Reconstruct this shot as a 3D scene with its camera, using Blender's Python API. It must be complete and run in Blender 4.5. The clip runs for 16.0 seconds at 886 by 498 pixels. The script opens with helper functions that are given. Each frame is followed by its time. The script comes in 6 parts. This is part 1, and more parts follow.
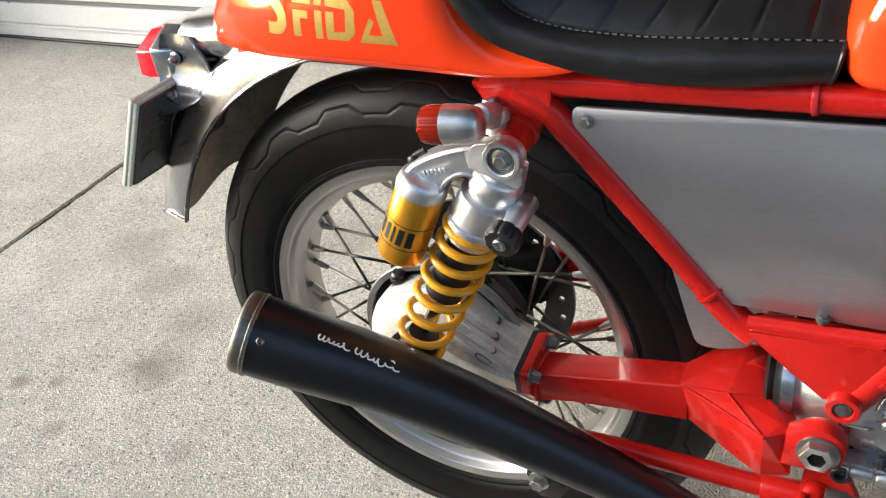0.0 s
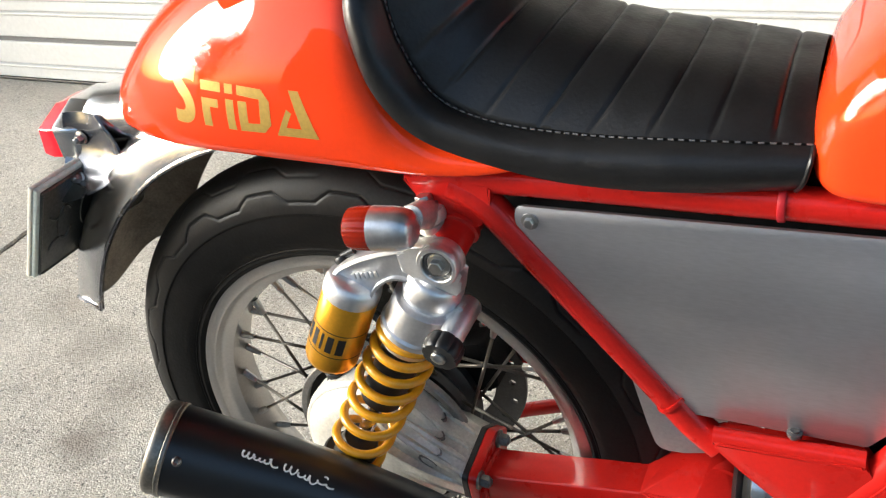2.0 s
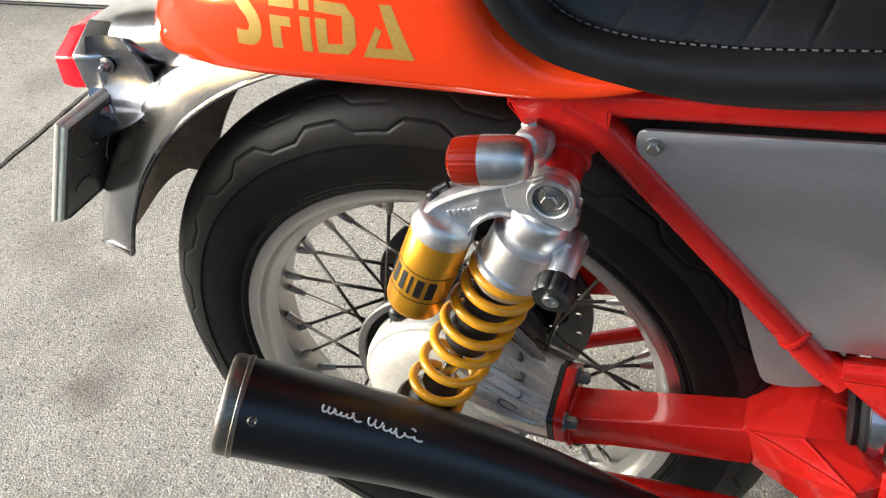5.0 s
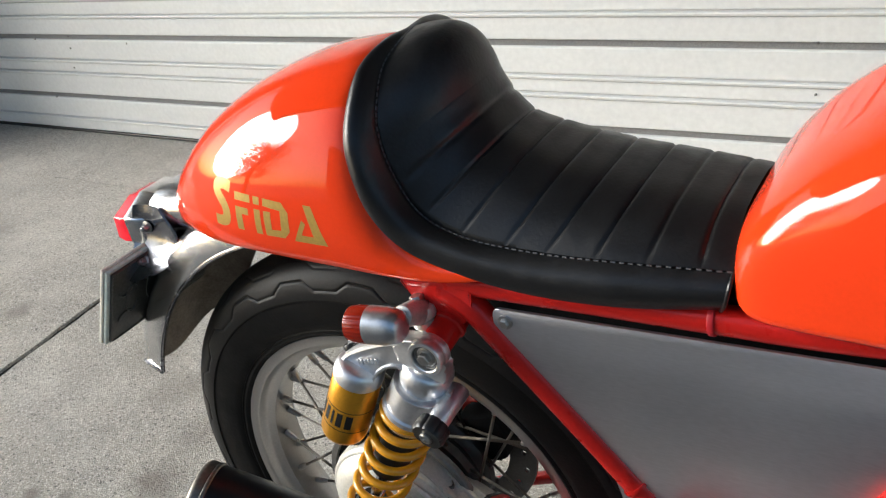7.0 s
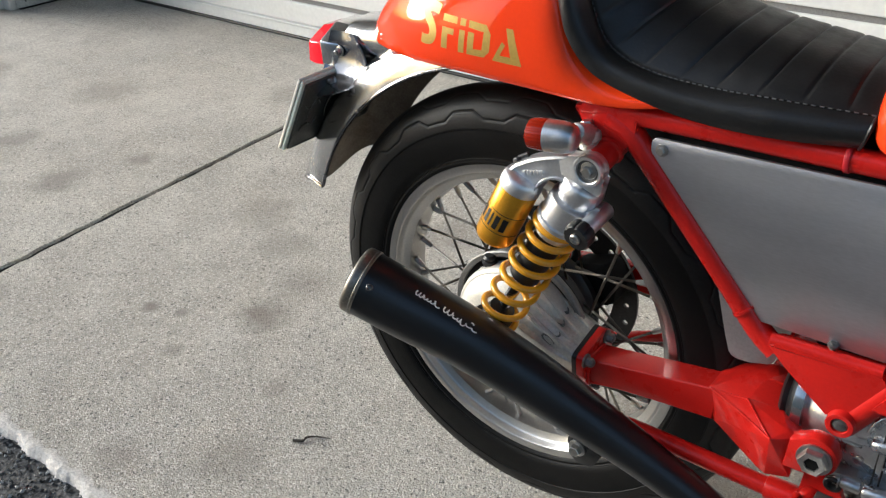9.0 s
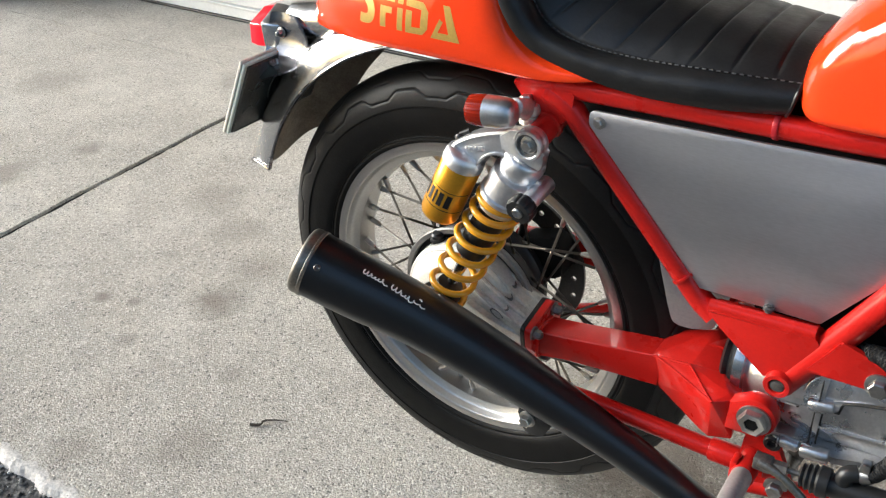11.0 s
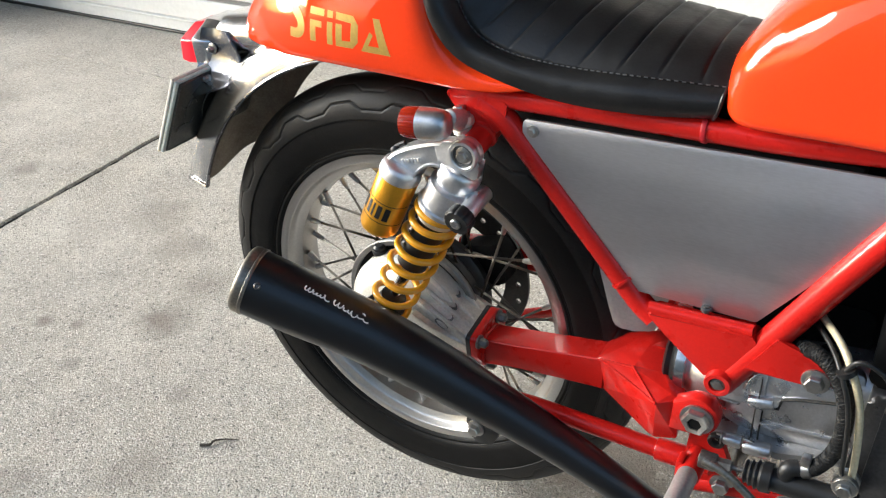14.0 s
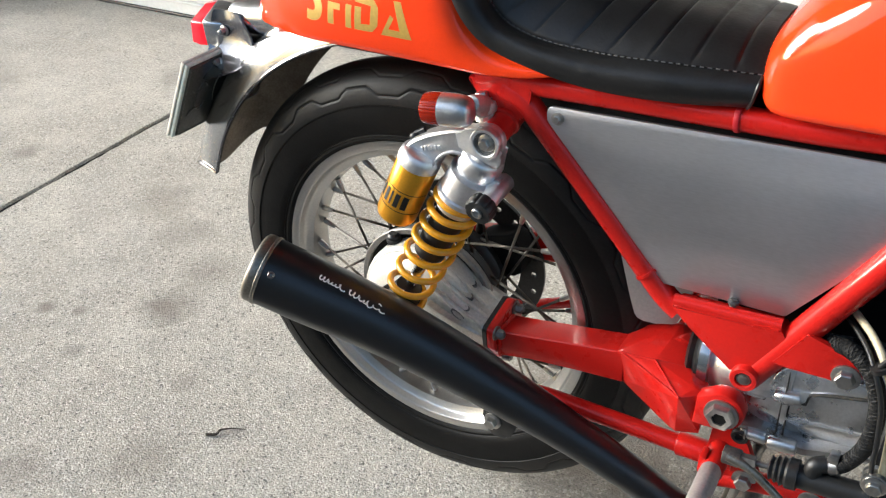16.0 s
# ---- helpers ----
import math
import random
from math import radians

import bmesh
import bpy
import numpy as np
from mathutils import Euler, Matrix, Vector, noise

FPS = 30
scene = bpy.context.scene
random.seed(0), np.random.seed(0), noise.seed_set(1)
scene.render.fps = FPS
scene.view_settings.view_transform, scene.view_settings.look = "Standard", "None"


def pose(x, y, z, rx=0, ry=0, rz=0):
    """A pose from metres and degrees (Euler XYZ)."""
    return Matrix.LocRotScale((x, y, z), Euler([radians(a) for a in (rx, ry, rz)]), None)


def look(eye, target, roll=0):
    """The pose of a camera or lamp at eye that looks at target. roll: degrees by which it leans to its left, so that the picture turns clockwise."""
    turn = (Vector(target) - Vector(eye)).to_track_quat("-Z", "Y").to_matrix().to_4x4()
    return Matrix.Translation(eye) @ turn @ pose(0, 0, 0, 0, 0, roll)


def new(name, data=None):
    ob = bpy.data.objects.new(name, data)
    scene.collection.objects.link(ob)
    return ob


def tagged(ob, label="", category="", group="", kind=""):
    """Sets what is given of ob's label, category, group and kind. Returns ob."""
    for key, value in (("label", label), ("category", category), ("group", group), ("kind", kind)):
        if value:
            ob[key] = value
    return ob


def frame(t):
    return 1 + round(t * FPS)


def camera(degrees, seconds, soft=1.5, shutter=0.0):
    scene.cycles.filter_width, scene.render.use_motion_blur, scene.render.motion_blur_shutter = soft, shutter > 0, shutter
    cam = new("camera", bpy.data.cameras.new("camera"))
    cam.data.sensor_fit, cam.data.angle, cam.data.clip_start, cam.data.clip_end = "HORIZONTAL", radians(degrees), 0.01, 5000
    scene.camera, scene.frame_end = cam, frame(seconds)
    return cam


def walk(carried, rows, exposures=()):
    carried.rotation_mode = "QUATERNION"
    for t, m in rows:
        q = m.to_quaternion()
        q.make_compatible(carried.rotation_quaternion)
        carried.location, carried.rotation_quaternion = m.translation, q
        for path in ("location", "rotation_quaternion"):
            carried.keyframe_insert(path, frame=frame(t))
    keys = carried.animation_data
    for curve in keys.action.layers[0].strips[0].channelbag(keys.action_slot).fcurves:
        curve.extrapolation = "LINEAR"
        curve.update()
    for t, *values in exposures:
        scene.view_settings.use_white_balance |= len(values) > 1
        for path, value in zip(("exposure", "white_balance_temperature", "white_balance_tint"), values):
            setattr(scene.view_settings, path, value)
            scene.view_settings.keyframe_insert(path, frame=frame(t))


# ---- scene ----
cam = camera(53.0, 16.0, soft=1.25, shutter=0.12)
PATH = [
    (0, (0.479, -0.764, 1.048), (-0.404, 0.676, -0.022), -8.0),
    (0.5, (0.459, -0.754, 1.059), (-0.455, 0.664, -0.014), -8.6),
    (1, (0.462, -0.731, 1.068), (-0.437, 0.702, 0.002), -8.3),
    (1.5, (0.474, -0.695, 1.075), (-0.406, 0.757, 0.017), -8.1),
    (2, (0.451, -0.654, 1.07), (-0.352, 0.842, 0.014), -7.7),
    (2.5, (0.395, -0.647, 1.051), (-0.307, 0.819, -0.115), -8.3),
    (3, (0.319, -0.638, 1.047), (-0.348, 0.802, -0.17), -8.0),
    (3.2, (0.306, -0.622, 1.043), (-0.364, 0.799, -0.194), -7.7),
    (5.3, (0.324, -0.638, 1.061), (-0.364, 0.799, -0.148), -8.1),
    (5.5, (0.35, -0.635, 1.075), (-0.354, 0.862, -0.049), -6.5),
    (6, (0.435, -0.634, 1.127), (-0.37, 0.902, 0.13), -8.4),
    (6.5, (0.518, -0.644, 1.149), (-0.411, 0.822, 0.155), -10.5),
    (7, (0.575, -0.663, 1.156), (-0.435, 0.777, 0.204), -9.9),
    (7.5, (0.59, -0.732, 1.153), (-0.482, 0.756, 0.355), -6.9),
    (7.7, (0.597, -0.784, 1.156), (-0.521, 0.67, 0.358), -5.6),
    (8, (0.591, -0.826, 1.134), (-0.641, 0.513, 0.304), -4.3),
    (8.5, (0.588, -0.872, 1.122), (-0.625, 0.427, 0.205), -2.3),
    (8.7, (0.574, -0.881, 1.117), (-0.562, 0.447, 0.143), -1.8),
    (9, (0.586, -0.914, 1.107), (-0.494, 0.432, 0.094), -1.8),
    (9.5, (0.596, -0.932, 1.097), (-0.449, 0.411, 0.046), -2.9),
    (10, (0.606, -0.924, 1.104), (-0.43, 0.431, 0.058), -2.7),
    (12.5, (0.61, -0.898, 1.106), (-0.321, 0.526, 0.054), -1.9),
    (13, (0.612, -0.891, 1.109), (-0.306, 0.545, 0.064), -2.0),
    (13.5, (0.616, -0.896, 1.11), (-0.306, 0.537, 0.063), -2.4),
    (14, (0.619, -0.894, 1.112), (-0.299, 0.542, 0.066), -2.7),
    (14.5, (0.619, -0.893, 1.111), (-0.29, 0.547, 0.061), -2.7),
    (15, (0.609, -0.892, 1.109), (-0.297, 0.544, 0.053), -2.6),
    (15.5, (0.599, -0.89, 1.108), (-0.306, 0.544, 0.048), -2.3),
    (16, (0.583, -0.89, 1.104), (-0.317, 0.538, 0.031), -2.1),
]
walk(cam, [(t, look(eye, target, roll)) for t, eye, target, roll in PATH],
     exposures=[(0, 1.12, 5980, 7), (3.0, 1.07, 6030, 7), (5.3, 1.00, 5900, 7), (5.5, 1.00, 5800, 7), (6.0, 0.67, 5780, 7), (7.0, 0.50, 5780, 7), (7.5, 0.40, 5780, 7), (8.0, 0.40, 5780, 7), (8.5, 0.50, 5780, 7), (9.2, 0.68, 5800, 7), (9.5, 0.80, 5810, 7), (10.2, 0.91, 5830, 7), (12.5, 1.02, 5850, 7), (16, 1.04, 5850, 7)])

# ---- world, sun, exposure ----
SUN_AZ, SUN_EL = 200.0, 17.0          # degrees: azimuth of the sun counted from +x towards +y, and its height
world = bpy.data.worlds.new("sky")
scene.world = world
world.use_nodes = True
wn = world.node_tree
sky = wn.nodes.new("ShaderNodeTexSky")
sky.sky_type = "NISHITA"
sky.sun_disc = False
sky.sun_elevation = radians(SUN_EL)
sky.sun_rotation = radians(90 - SUN_AZ)
sky.dust_density = 2.5
sky.air_density = 1.2
wn.links.new(sky.outputs[0], wn.nodes["Background"].inputs[0])
wn.nodes["Background"].inputs[1].default_value = 0.15
sun = new("sun", bpy.data.lights.new("sun", "SUN"))
sun.data.energy = 3.9
sun.data.angle = radians(32)
sun.data.color = (1.0, 0.96, 0.90)
sun_dir = Vector((math.cos(radians(SUN_AZ)) * math.cos(radians(SUN_EL)), math.sin(radians(SUN_AZ)) * math.cos(radians(SUN_EL)), math.sin(radians(SUN_EL))))
sun.matrix_world = look(sun_dir * 30, (0, 0, 0))


# ---- materials ----
def material(name, color, rough=0.5, metal=0.0, coat=0.0, grain=0.0, grain_scale=300.0, blotch=0.0, blotch_scale=12.0,
             dirt=None, bump=0.0, bump_scale=400.0, rough_var=0.0, stretch=(1, 1, 1), per_object=0.0, spec=0.5):
    """A principled material with variation at two scales: fine grain and broad blotches, and a fine bump."""
    m = bpy.data.materials.new(name)
    m.use_nodes = True
    t = m.node_tree
    b = t.nodes["Principled BSDF"]
    b.inputs["Roughness"].default_value = rough
    b.inputs["Metallic"].default_value = metal
    b.inputs["Coat Weight"].default_value = coat
    b.inputs["Coat Roughness"].default_value = 0.03
    b.inputs["Specular IOR Level"].default_value = spec
    co = t.nodes.new("ShaderNodeTexCoord")
    mp = t.nodes.new("ShaderNodeMapping")
    mp.inputs["Scale"].default_value = stretch
    t.links.new(co.outputs["Object"], mp.inputs[0])

    def noise_at(scale, detail=4.0, r=0.55):
        n = t.nodes.new("ShaderNodeTexNoise")
        n.inputs["Scale"].default_value = scale
        n.inputs["Detail"].default_value = detail
        n.inputs["Roughness"].default_value = r
        t.links.new(mp.outputs[0], n.inputs["Vector"])
        return n.outputs[0]

    def mix(fac, a, c, kind="MIX"):
        x = t.nodes.new("ShaderNodeMix")
        x.data_type = "RGBA"
        x.blend_type = kind
        for s, v in ((x.inputs[0], fac), (x.inputs[6], a), (x.inputs[7], c)):
            if hasattr(v, "links"):
                t.links.new(v, s)
            else:
                s.default_value = v
        return x.outputs[2]

    def ramp(v, lo, hi):
        r = t.nodes.new("ShaderNodeMapRange")
        t.links.new(v, r.inputs[0])
        r.inputs[1].default_value, r.inputs[2].default_value = lo, hi
        return r.outputs[0]

    col = (*color, 1)
    if blotch:
        d = dirt or [c * 0.45 for c in color]
        f = t.nodes.new("ShaderNodeMath")
        f.operation = "MULTIPLY"
        t.links.new(ramp(noise_at(blotch_scale), 0.42, 0.75), f.inputs[0])
        f.inputs[1].default_value = blotch
        col = mix(f.outputs[0], col, (*d, 1))
    if grain:
        g = ramp(noise_at(grain_scale, 3), 0.3, 0.7)
        lo = mix(g, (1 - grain,) * 3 + (1,), (1 + grain,) * 3 + (1,))
        col = mix(1.0, col, lo, "MULTIPLY")
    if per_object:
        oi = t.nodes.new("ShaderNodeObjectInfo")
        lo = mix(oi.outputs["Random"], (1 - per_object,) * 3 + (1,), (1 + per_object,) * 3 + (1,))
        col = mix(1.0, col, lo, "MULTIPLY")
    if hasattr(col, "links"):
        t.links.new(col, b.inputs["Base Color"])
    else:
        b.inputs["Base Color"].default_value = col
    if rough_var:
        r = t.nodes.new("ShaderNodeMapRange")
        t.links.new(noise_at(blotch_scale * 2.3), r.inputs[0])
        r.inputs[1].default_value, r.inputs[2].default_value = 0.3, 0.7
        r.inputs[3].default_value, r.inputs[4].default_value = max(0.0, rough - rough_var), rough + rough_var
        t.links.new(r.outputs[0], b.inputs["Roughness"])
    if bump:
        k = t.nodes.new("ShaderNodeBump")
        k.inputs["Strength"].default_value = min(1.0, bump * 2)
        k.inputs["Distance"].default_value = bump * 0.002
        t.links.new(noise_at(bump_scale, 3), k.inputs["Height"])
        t.links.new(k.outputs[0], b.inputs["Normal"])
    return m


ORANGE = material("orange_paint", (0.90, 0.056, 0.007), 0.5, coat=1.0, spec=0.0, grain=0.02, blotch=0.1, blotch_scale=6, dirt=(0.8, 0.05, 0.008))
RED = material("red_frame_paint", (0.54, 0.0135, 0.009), 0.32, coat=0.45, spec=0.15, grain=0.05, blotch=0.25, blotch_scale=18, dirt=(0.42, 0.010, 0.008), bump=0.1, bump_scale=220, rough_var=0.08)
GOLD = material("gold_vinyl", (0.55, 0.35, 0.08), 0.35, metal=0.35, grain=0.08, blotch=0.1)
VINYL = material("black_vinyl", (0.0115, 0.0112, 0.0115), 0.38, spec=0.46, grain=0.2, blotch=0.2, blotch_scale=20, bump=0.24, bump_scale=300, rough_var=0.10)
THREAD = material("grey_thread", (0.11, 0.11, 0.115), 0.8, grain=0.2)
CHROME = material("worn_chrome", (0.60, 0.60, 0.60), 0.20, metal=1.0, grain=0.03, blotch=0.18, blotch_scale=9, dirt=(0.62, 0.60, 0.58), rough_var=0.06)
SIGNALMETAL = material("satin_turned_aluminium", (0.66, 0.67, 0.69), 0.36, metal=1.0, grain=0.06, blotch=0.2, blotch_scale=40, dirt=(0.5, 0.5, 0.51), rough_var=0.08)
LAMPCHROME = material("polished_lamp_shell", (0.86, 0.85, 0.84), 0.22, metal=1.0, grain=0.03, blotch=0.12, blotch_scale=20, dirt=(0.7, 0.69, 0.68), rough_var=0.05)
DULLCHROME = material("dark_chrome_inside", (0.17, 0.145, 0.115), 0.55, metal=0.6, grain=0.2, blotch=0.6, blotch_scale=30, dirt=(0.05, 0.04, 0.03), rough_var=0.15)
ALU = material("machined_aluminium", (0.82, 0.82, 0.83), 0.43, metal=1.0, grain=0.05, blotch=0.15, blotch_scale=30, rough_var=0.07, bump=0.1, bump_scale=600)
PANEL = material("brushed_aluminium", (0.61, 0.613, 0.65), 0.46, metal=1.0, grain=0.05, grain_scale=420, blotch=0.2, blotch_scale=7, dirt=(0.49, 0.493, 0.53), rough_var=0.06, stretch=(0.25, 1, 1.3))
RIM = material("rim_aluminium", (0.52, 0.51, 0.495), 0.34, metal=1.0, grain=0.06, blotch=0.25, blotch_scale=10, dirt=(0.52, 0.50, 0.47), rough_var=0.05)
CAST = material("cast_aluminium", (0.68, 0.68, 0.69), 0.31, metal=0.95, grain=0.08, blotch=0.4, blotch_scale=16, dirt=(0.30, 0.29, 0.28), bump=0.05, bump_scale=900, rough_var=0.10)
CASTPALE = material("pale_cast_housing", (0.62, 0.60, 0.54), 0.45, metal=0.3, grain=0.1, blotch=0.35, blotch_scale=35, dirt=(0.42, 0.38, 0.30), bump=0.3, bump_scale=350)
DARKCAST = material("dull_grey_casting", (0.20, 0.195, 0.185), 0.5, metal=0.7, grain=0.15, blotch=0.4, blotch_scale=40, rough_var=0.1)
NECKCAST = material("bright_cast_aluminium", (0.66, 0.64, 0.59), 0.42, metal=0.6, grain=0.12, blotch=0.5, blotch_scale=45, dirt=(0.30, 0.27, 0.22), bump=0.1, bump_scale=600, rough_var=0.08)
ENGINECAST = material("dark_oily_casting", (0.10, 0.10, 0.105), 0.36, metal=0.8, grain=0.15, blotch=0.4, blotch_scale=20, rough_var=0.1)
BRACKETSTEEL = material("darkened_polished_steel", (0.34, 0.34, 0.36), 0.22, metal=1.0, grain=0.05, blotch=0.4, blotch_scale=25, dirt=(0.16, 0.15, 0.17), rough_var=0.08)
GRIME = material("oily_grime", (0.020, 0.018, 0.015), 0.6, grain=0.3)
SPOKE = material("weathered_spoke_steel", (0.17, 0.15, 0.125), 0.45, metal=0.7, grain=0.2, blotch=0.5, blotch_scale=60, dirt=(0.08, 0.065, 0.05))
STEEL = material("zinc_steel", (0.50, 0.49, 0.47), 0.32, metal=1.0, grain=0.1, blotch=0.4, blotch_scale=90, dirt=(0.22, 0.20, 0.17))
DARKSTEEL = material("dull_steel", (0.19, 0.18, 0.17), 0.38, metal=0.8, grain=0.2, blotch=0.4, blotch_scale=60)
DISC = material("brake_disc_steel", (0.075, 0.072, 0.07), 0.42, metal=0.9, grain=0.15, blotch=0.4, blotch_scale=30)
RUBBER = material("tyre_rubber", (0.005, 0.005, 0.005), 0.55, spec=0.13, grain=0.2, blotch=0.5, blotch_scale=9, dirt=(0.010, 0.0096, 0.0092), bump=0.3, bump_scale=260, rough_var=0.12)
TREAD = material("worn_tread_rubber", (0.008, 0.0078, 0.0075), 0.52, spec=0.26, grain=0.3, blotch=0.6, blotch_scale=30, dirt=(0.018, 0.0172, 0.0165), bump=0.2, bump_scale=300)
BLACK = material("black_plastic", (0.012, 0.012, 0.012), 0.42, grain=0.2, blotch=0.3, blotch_scale=60)
DARK = material("near_black", (0.004, 0.004, 0.004), 0.75, spec=0.15, grain=0.3, blotch=0.3)
MUFFLER = material("satin_black_enamel", (0.0062, 0.0067, 0.0082), 0.33, spec=0.66, grain=0.15, blotch=0.3, blotch_scale=9, dirt=(0.010, 0.010, 0.011), rough_var=0.05, bump=0.06, bump_scale=900)
BRUSHED = material("dark_brushed_ring", (0.28, 0.26, 0.225), 0.4, metal=0.9, grain=0.2, blotch=0.3, blotch_scale=40)
WHITEPAINT = material("white_marker", (0.80, 0.80, 0.78), 0.5, grain=0.08)
SPRING = material("yellow_spring", (0.80, 0.36, 0.008), 0.30, coat=0.5, grain=0.06, blotch=0.15, blotch_scale=50)
ANODIZED = material("gold_anodised", (0.90, 0.43, 0.03), 0.28, metal=0.65, grain=0.05, blotch=0.2, blotch_scale=20, dirt=(0.62, 0.28, 0.03))
BLACKINK = material("black_print", (0.010, 0.009, 0.008), 0.5, grain=0.1)
HOSE = material("braided_hose", (0.008, 0.008, 0.008), 0.6, spec=0.2, grain=0.5, grain_scale=900, bump=0.8, bump_scale=900)
BRAID = material("braid_thread", (0.014, 0.014, 0.014), 0.6, spec=0.25, grain=0.3)
CLEARHOSE = material("yellowed_clear_tube", (0.52, 0.46, 0.31), 0.25, coat=0.5, grain=0.1, blotch=0.3, blotch_scale=40)
PEGMAT = material("grey_footpeg", (0.46, 0.46, 0.45), 0.45, metal=0.6, grain=0.1, blotch=0.3, blotch_scale=50)
PLATEBACK = material("plate_back_metal", (0.11, 0.11, 0.10), 0.38, metal=0.75, grain=0.2, blotch=0.5, blotch_scale=30)
PLATEWHITE = material("plate_edge", (0.72, 0.78, 0.70), 0.35, grain=0.1, blotch=0.3, blotch_scale=60)
PLATERIM = material("cream_plastic", (0.84, 0.80, 0.69), 0.5, grain=0.1, blotch=0.3, blotch_scale=60)
DOORPAINT = material("cream_door_paint", (0.80, 0.80, 0.785), 0.5, grain=0.04, grain_scale=60, blotch=0.2, blotch_scale=2.2, dirt=(0.52, 0.52, 0.51), bump=0.15, bump_scale=60)
DOORGAP = material("door_joint_shadow_grime", (0.22, 0.215, 0.21), 0.8, grain=0.2)
YARDWALL = material("yard_wall_render", (0.42, 0.405, 0.385), 0.85, grain=0.12, grain_scale=90, blotch=0.5, blotch_scale=5, dirt=(0.30, 0.285, 0.27))
WALLPAINT = material("grey_wall_render", (0.66, 0.645, 0.62), 0.85, grain=0.12, grain_scale=90, blotch=0.5, blotch_scale=5, dirt=(0.50, 0.48, 0.455), bump=0.6, bump_scale=80)
WALLPALE = material("pale_wall_paint", (0.72, 0.70, 0.67), 0.7, grain=0.06, grain_scale=60, blotch=0.35, blotch_scale=4, dirt=(0.42, 0.39, 0.36), bump=0.2, bump_scale=60)
ASPHALT = material("asphalt", (0.055, 0.054, 0.053), 0.85, grain=0.9, grain_scale=130, blotch=0.7, blotch_scale=60, dirt=(0.16, 0.155, 0.15), bump=2.0, bump_scale=120)
LIP = material("broken_concrete", (0.62, 0.585, 0.545), 0.9, grain=0.25, grain_scale=200, blotch=0.3, blotch_scale=60, bump=0.8, bump_scale=200)
STONES = material("grit_stones", (0.30, 0.29, 0.28), 0.8, grain=0.2, grain_scale=200)
sn = STONES.node_tree
island = sn.nodes.new("ShaderNodeNewGeometry")
shade = sn.nodes.new("ShaderNodeValToRGB")
shade.color_ramp.elements[0].color = (0.03, 0.03, 0.032, 1)
shade.color_ramp.elements[1].color = (0.55, 0.53, 0.50, 1)
shade.color_ramp.elements[0].position = 0.35
sn.links.new(island.outputs["Random Per Island"], shade.inputs[0])
sn.links.new(shade.outputs[0], sn.nodes["Principled BSDF"].inputs["Base Color"])
PIT = material("dark_chip", (0.10, 0.095, 0.09), 0.9, grain=0.2)
PIPE = material("grey_pipe", (0.40, 0.395, 0.385), 0.5, grain=0.08, blotch=0.3, blotch_scale=9, rough_var=0.1)
TWIG = material("dry_twig", (0.05, 0.04, 0.03), 0.8, grain=0.3)


def lens_material(name, color):
    m = material(name, color, 0.16, coat=0.25, spec=0.35, grain=0.04)
    b = m.node_tree.nodes["Principled BSDF"]
    b.inputs["Transmission Weight"].default_value = 0.12
    b.inputs["Subsurface Weight"].default_value = 0.0
    return m


REDLENS = lens_material("red_lens", (0.88, 0.014, 0.03))
AMBERLENS = lens_material("red_orange_lens", (0.30, 0.016, 0.004))


